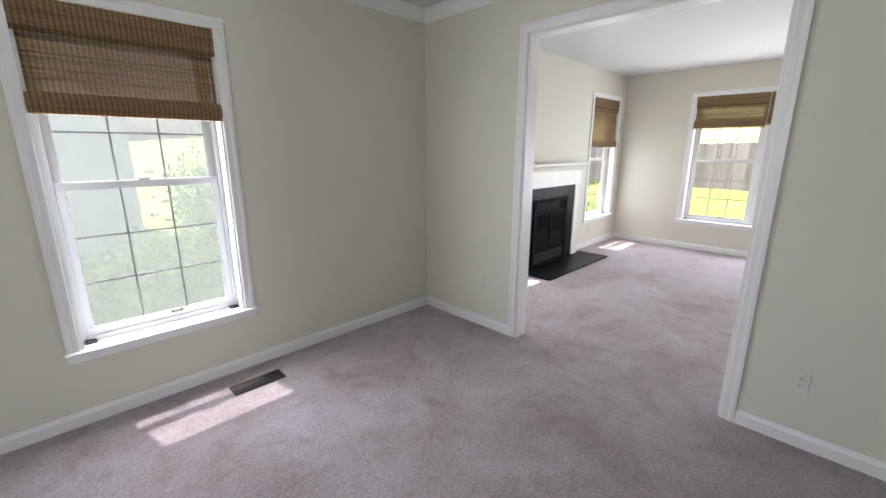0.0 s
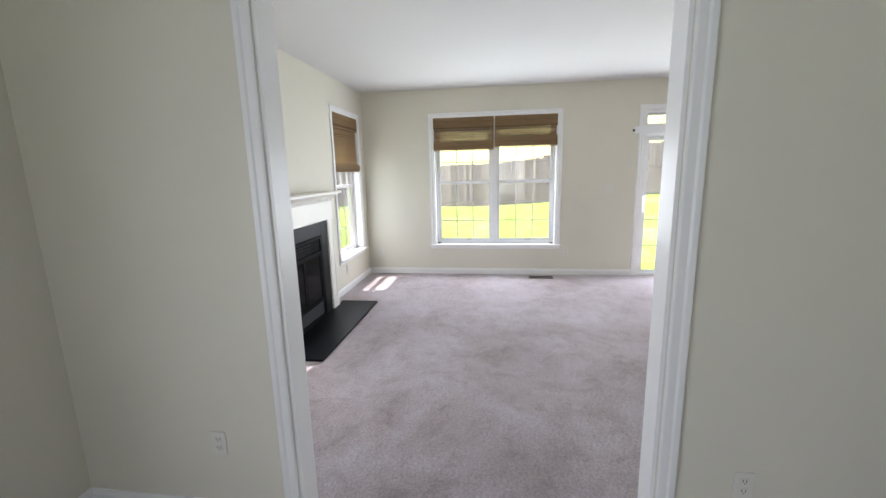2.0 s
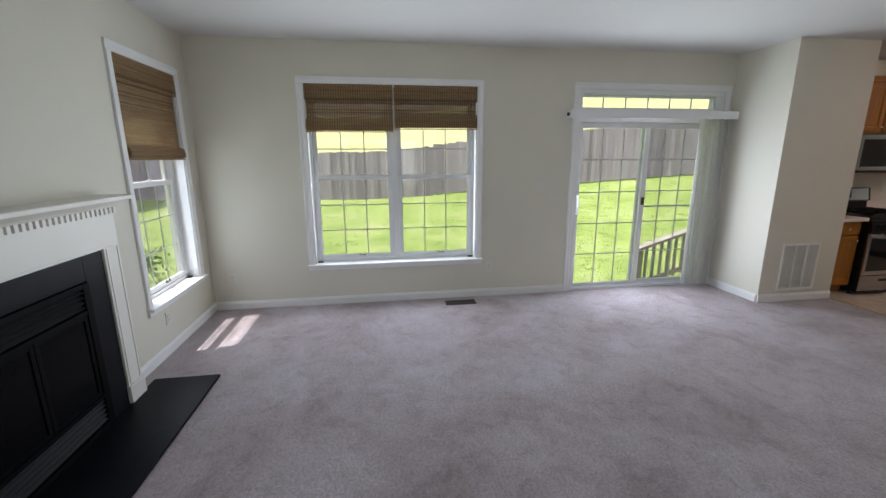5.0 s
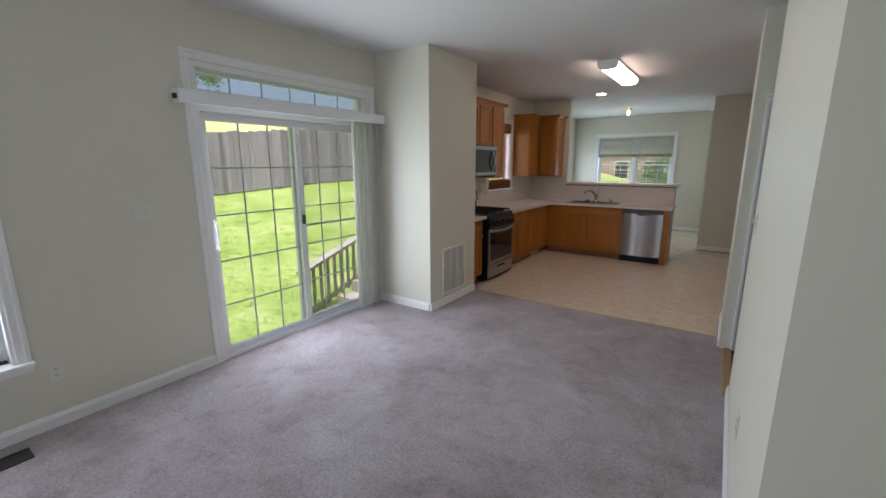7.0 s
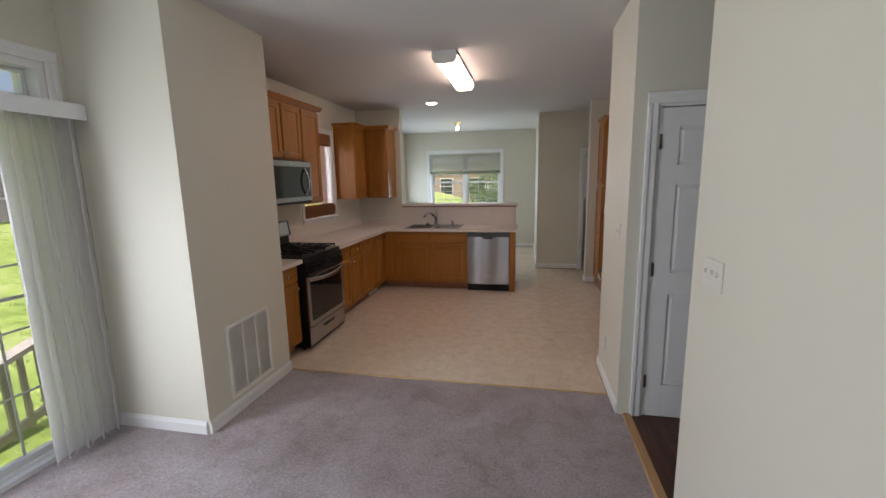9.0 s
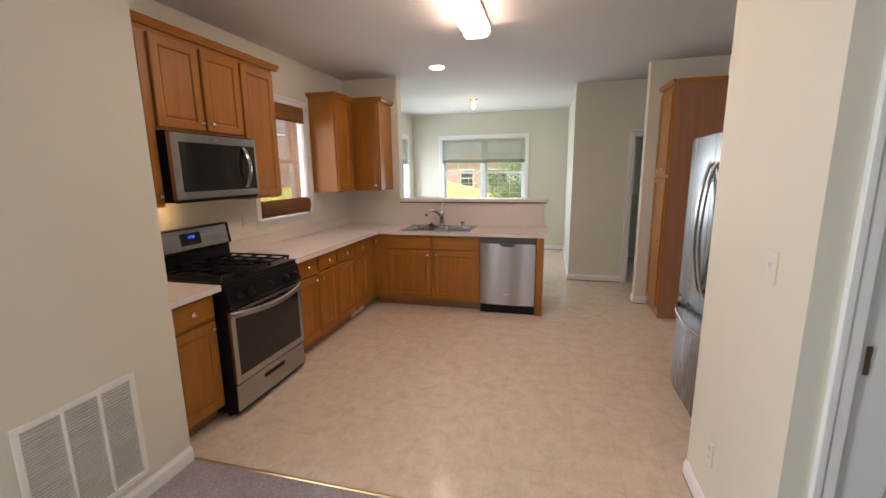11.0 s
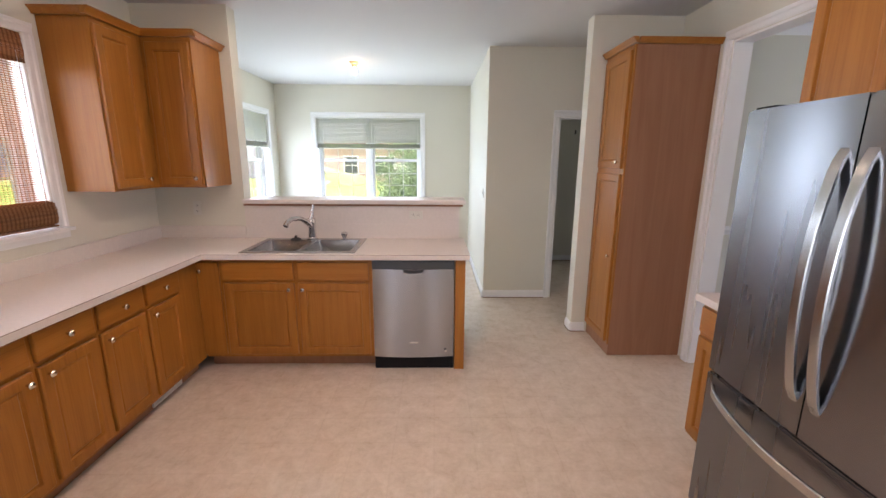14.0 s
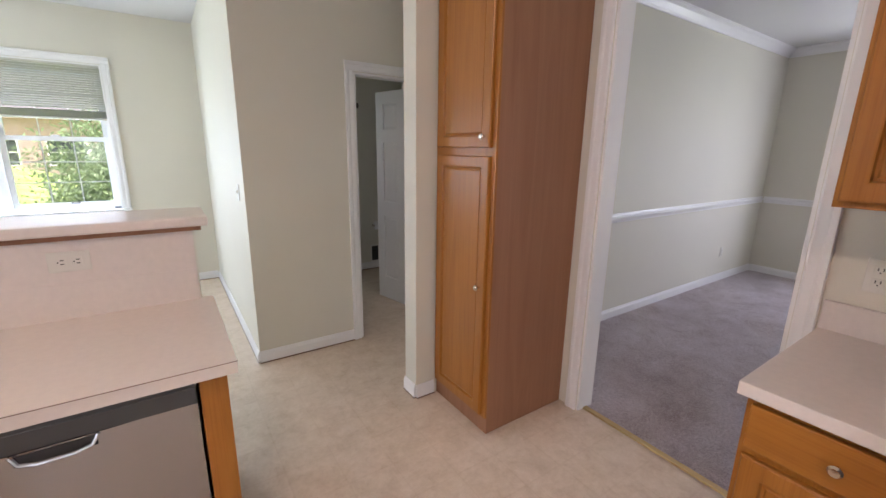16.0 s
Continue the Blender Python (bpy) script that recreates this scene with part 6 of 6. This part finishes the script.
def leaves(n, center, radii, size, seed, clumps=26):
    """Many small leaf blades in uneven clumps round a centre."""
    r = np.random.default_rng(seed)
    dirs = r.normal(size=(clumps, 3))
    dirs /= np.linalg.norm(dirs, axis=1)[:, None]
    heads = dirs * r.uniform(0.45, 0.95, (clumps, 1)) * np.array(radii)
    which = r.integers(0, clumps, n)
    p = heads[which] + r.normal(size=(n, 3)) * 0.20 * np.array(radii) + np.array(center)
    a, b = r.normal(size=(n, 3)), r.normal(size=(n, 3))
    a /= np.linalg.norm(a, axis=1)[:, None]
    b -= (a * b).sum(1)[:, None] * a
    b /= np.linalg.norm(b, axis=1)[:, None]
    s = r.uniform(0.6, 1.4, (n, 1)) * size
    quad = np.stack([p - a * s, p - b * s * 0.45, p + a * s, p + b * s * 0.45], 1).reshape(-1, 3)
    me = bpy.data.meshes.new("crown")
    me.from_pydata(quad.tolist(), [], np.arange(4 * n).reshape(-1, 4).tolist())
    return me


def tree(x, y, height, spread, seed, n=5200, size=0.16, mat=None, label="leafy green tree beyond the fence"):
    z = ground_z(x, y)
    root = thing("tree", pose(x, y, z - 0.1), label, "tree", "trees beyond the yard")
    r = random.Random(seed)
    hh = height
    part("trunk", tube([(0, 0, 0), (r.uniform(-0.1, 0.1), 0.05, hh * 0.3), (r.uniform(-0.2, 0.2), 0.1, hh * 0.6), (0, 0, hh * 0.85)], [0.16 * hh / 7, 0.12 * hh / 7, 0.08 * hh / 7, 0.03], 8), BARK, root)
    for k in range(6):
        a = 2 * math.pi * (k + r.random() * 0.5) / 6
        h0 = hh * r.uniform(0.35, 0.6)
        part("limb", tube([(0, 0, h0), (0.45 * spread * math.cos(a), 0.45 * spread * math.sin(a), h0 + hh * 0.12), (0.8 * spread * math.cos(a), 0.8 * spread * math.sin(a), h0 + hh * 0.2)], [0.06 * hh / 7, 0.04 * hh / 7, 0.015], 6), BARK, root)
    me = leaves(n, (0, 0, hh * 0.68), (spread, spread, hh * 0.36), size, seed)
    me.materials.append(mat or LEAF_PALE)
    c = new("crown", me)
    c.parent = root
    return root


for k, (x, yy, hh, ss) in enumerate(((48, -9, 7, 3.4), (47, -15, 8, 3.8), (49, -21, 6.5, 3.2), (50, 4, 7, 3.6), (52, 16, 8, 4.0))):
    tree(x, yy, hh, ss, 20 + k)


def shrub(x, y, rad, hgt, seed, n=2600, mat=None, label="rounded dark green shrub growing by the house"):
    root = thing("shrub", pose(x, y, ground_z(x, y)), label, "shrub", "shrubs")
    for k in range(5):
        a = 2 * math.pi * k / 5
        part("stem", tube([(0, 0, -0.05), (0.3 * rad * math.cos(a), 0.3 * rad * math.sin(a), hgt * 0.5), (0.6 * rad * math.cos(a), 0.6 * rad * math.sin(a), hgt * 0.8)], [0.03, 0.02, 0.008], 6), BARK, root)
    me = leaves(n, (0, 0, hgt * 0.55), (rad, rad, hgt * 0.5), 0.042, seed, 40)
    me.materials.append(mat or LEAF)
    c = new("crown", me)
    c.parent = root


shrub(2.3, 6.9, 1.0, 2.3, 1, 9000, LEAF_PALE, "tall pale green shrub outside the window")
shrub(1.25, 6.1, 0.75, 1.0, 2, 5000)
shrub(0.2, 6.6, 0.7, 0.75, 3, 4500)
shrub(3.9, 7.6, 1.4, 3.0, 4, 9500, LEAF_PALE, "tall pale green shrub outside the window")
shrub(5.55, -15.4, 1.2, 2.4, 5, 34000, LEAF_PALE, "large rounded bush outside the breakfast window")
shrub(8.9, 5.2, 0.7, 0.9, 6, 2200)


# ---- neighbouring houses ----
def house(name, m, w, d, h, roof_h, wall_mat, label, windows, lapped=False):
    """House with its front along local x at y = 0, gable roof with its ridge along x."""
    root = thing(name, m, label, "house")
    holes = [(wx, wx + ww, wz, wz + wh) for wx, wz, ww, wh in windows]
    part("front_wall", wall_boxes("x", 0, 0.2, 0, w, -0.6, h, holes), wall_mat, root)
    part("side_wall", boxes((0, 0.2, 0.2, d, -0.6, h)), wall_mat, root)
    part("side_wall", boxes((w - 0.2, w, 0.2, d, -0.6, h)), wall_mat, root)
    part("back_wall", boxes((0.2, w - 0.2, d - 0.2, d, -0.6, h)), wall_mat, root)
    if lapped:
        z = -0.5
        while z < h - 0.05:
            segs, x = [], 0.0
            for a, b, c, e in sorted(holes):
                if c < z + 0.11 and e > z:
                    segs.append((x, a - 0.06))
                    x = b + 0.06
            segs.append((x, w))
            for a, b in segs:
                part("siding_board", prism([(-0.001, z), (-0.022, z), (-0.004, z + 0.145), (-0.001, z + 0.145)], "x", a, b), wall_mat, root)
            z += 0.145
    o = 0.35
    part("roof", prism([(-o, h - 0.05), (d / 2, h + roof_h), (d + o, h - 0.05), (d + o, h + 0.1), (d / 2, h + roof_h + 0.16), (-o, h + 0.1)], "x", -o, w + o), SHINGLE, root)
    part("gable", prism([(0.01, h), (d - 0.01, h), (d / 2, h + roof_h - 0.05)], "x", 0.02, 0.2), wall_mat, root)
    part("gable", prism([(0.01, h), (d - 0.01, h), (d / 2, h + roof_h - 0.05)], "x", w - 0.2, w - 0.02), wall_mat, root)
    for wx, wz, ww, wh in windows:
        win = part("window", boxes((wx - 0.06, wx, -0.03, 0.1, wz - 0.06, wz + wh + 0.06), (wx + ww, wx + ww + 0.06, -0.03, 0.1, wz - 0.06, wz + wh + 0.06), (wx, wx + ww, -0.03, 0.1, wz - 0.06, wz), (wx, wx + ww, -0.03, 0.1, wz + wh, wz + wh + 0.06), (wx, wx + ww, 0.0, 0.08, wz + wh / 2 - 0.03, wz + wh / 2 + 0.03)), TRIM, root)
        part("pane", boxes((wx, wx + ww, 0.03, 0.05, wz, wz + wh)), PANE_DARK, win)
    return root


house("house", pose(-10.9, 9.0, -0.5), 12.2, 9.0, 5.4, 2.6, SIDING, "two-storey neighbouring house with grey lap siding", [(2.0, 0.9, 0.9, 1.4), (7.0, 3.6, 0.9, 1.3), (2.0, 3.6, 0.9, 1.3)], True)
house("house", pose(14.0, -36.0, -0.5, 0, 0, 180), 14.0, 9.0, 3.4, 2.4, BRICKWALL, "single-storey pinkish brick house across the lawn", [(2.0, 0.9, 1.0, 1.3), (4.2, 0.9, 1.6, 1.3), (8.5, 0.8, 1.0, 1.4), (11.0, 0.9, 1.0, 1.3)])
house("house", pose(8.5, 13.5, -0.4, 0, 0, -12), 12.0, 9.0, 5.4, 2.6, SIDING, "two-storey neighbouring house with grey lap siding", [(1.5, 0.9, 0.9, 1.4), (5.0, 3.6, 0.9, 1.3), (8.0, 0.9, 0.9, 1.4)], True)
structure("driveway", boxes((8.6, 13.0, -36.0, -19.0, -0.6, -0.535)), CONCRETE, "pale concrete driveway", "driveway")


def parked_car(m):
    root = thing("car", m, "white parked saloon car on the driveway", "car")
    prof_b = [(-2.2, 0.28), (2.2, 0.28), (2.25, 0.55), (2.1, 0.78), (1.1, 0.90), (-1.5, 0.94), (-2.15, 0.86), (-2.25, 0.5)]
    bm = prism(prof_b, "y", -0.85, 0.85)
    bmesh.ops.bevel(bm, geom=list(bm.edges), offset=0.05, segments=2, affect="EDGES")
    part("body", bm, CARPAINT, root, smooth=True)
    prof_g = [(1.0, 0.88), (0.35, 1.38), (-0.9, 1.42), (-1.55, 0.92)]
    part("cabin", prism(prof_g, "y", -0.72, 0.72), PANE_DARK, root, "dark car windows")
    part("roof", prism([(0.33, 1.38), (0.28, 1.43), (-0.85, 1.47), (-0.92, 1.42)], "y", -0.70, 0.70), CARPAINT, root)
    for x in (-1.35, 1.35):
        for s in (-1, 1):
            wh = part("wheel", lathe([(0.10, -0.09), (0.32, -0.09), (0.33, 0.0), (0.32, 0.09), (0.10, 0.09)], 18, "x"), RUBBER, root, "", True, pose(x, s * 0.78, 0.33, 0, 0, 90))
            part("rim", lathe([(0.19, -0.095), (0.19, 0.095)], 14, "x"), CHROME, wh)


parked_car(pose(11.4, -25.0, -0.54, 0, 0, 100))
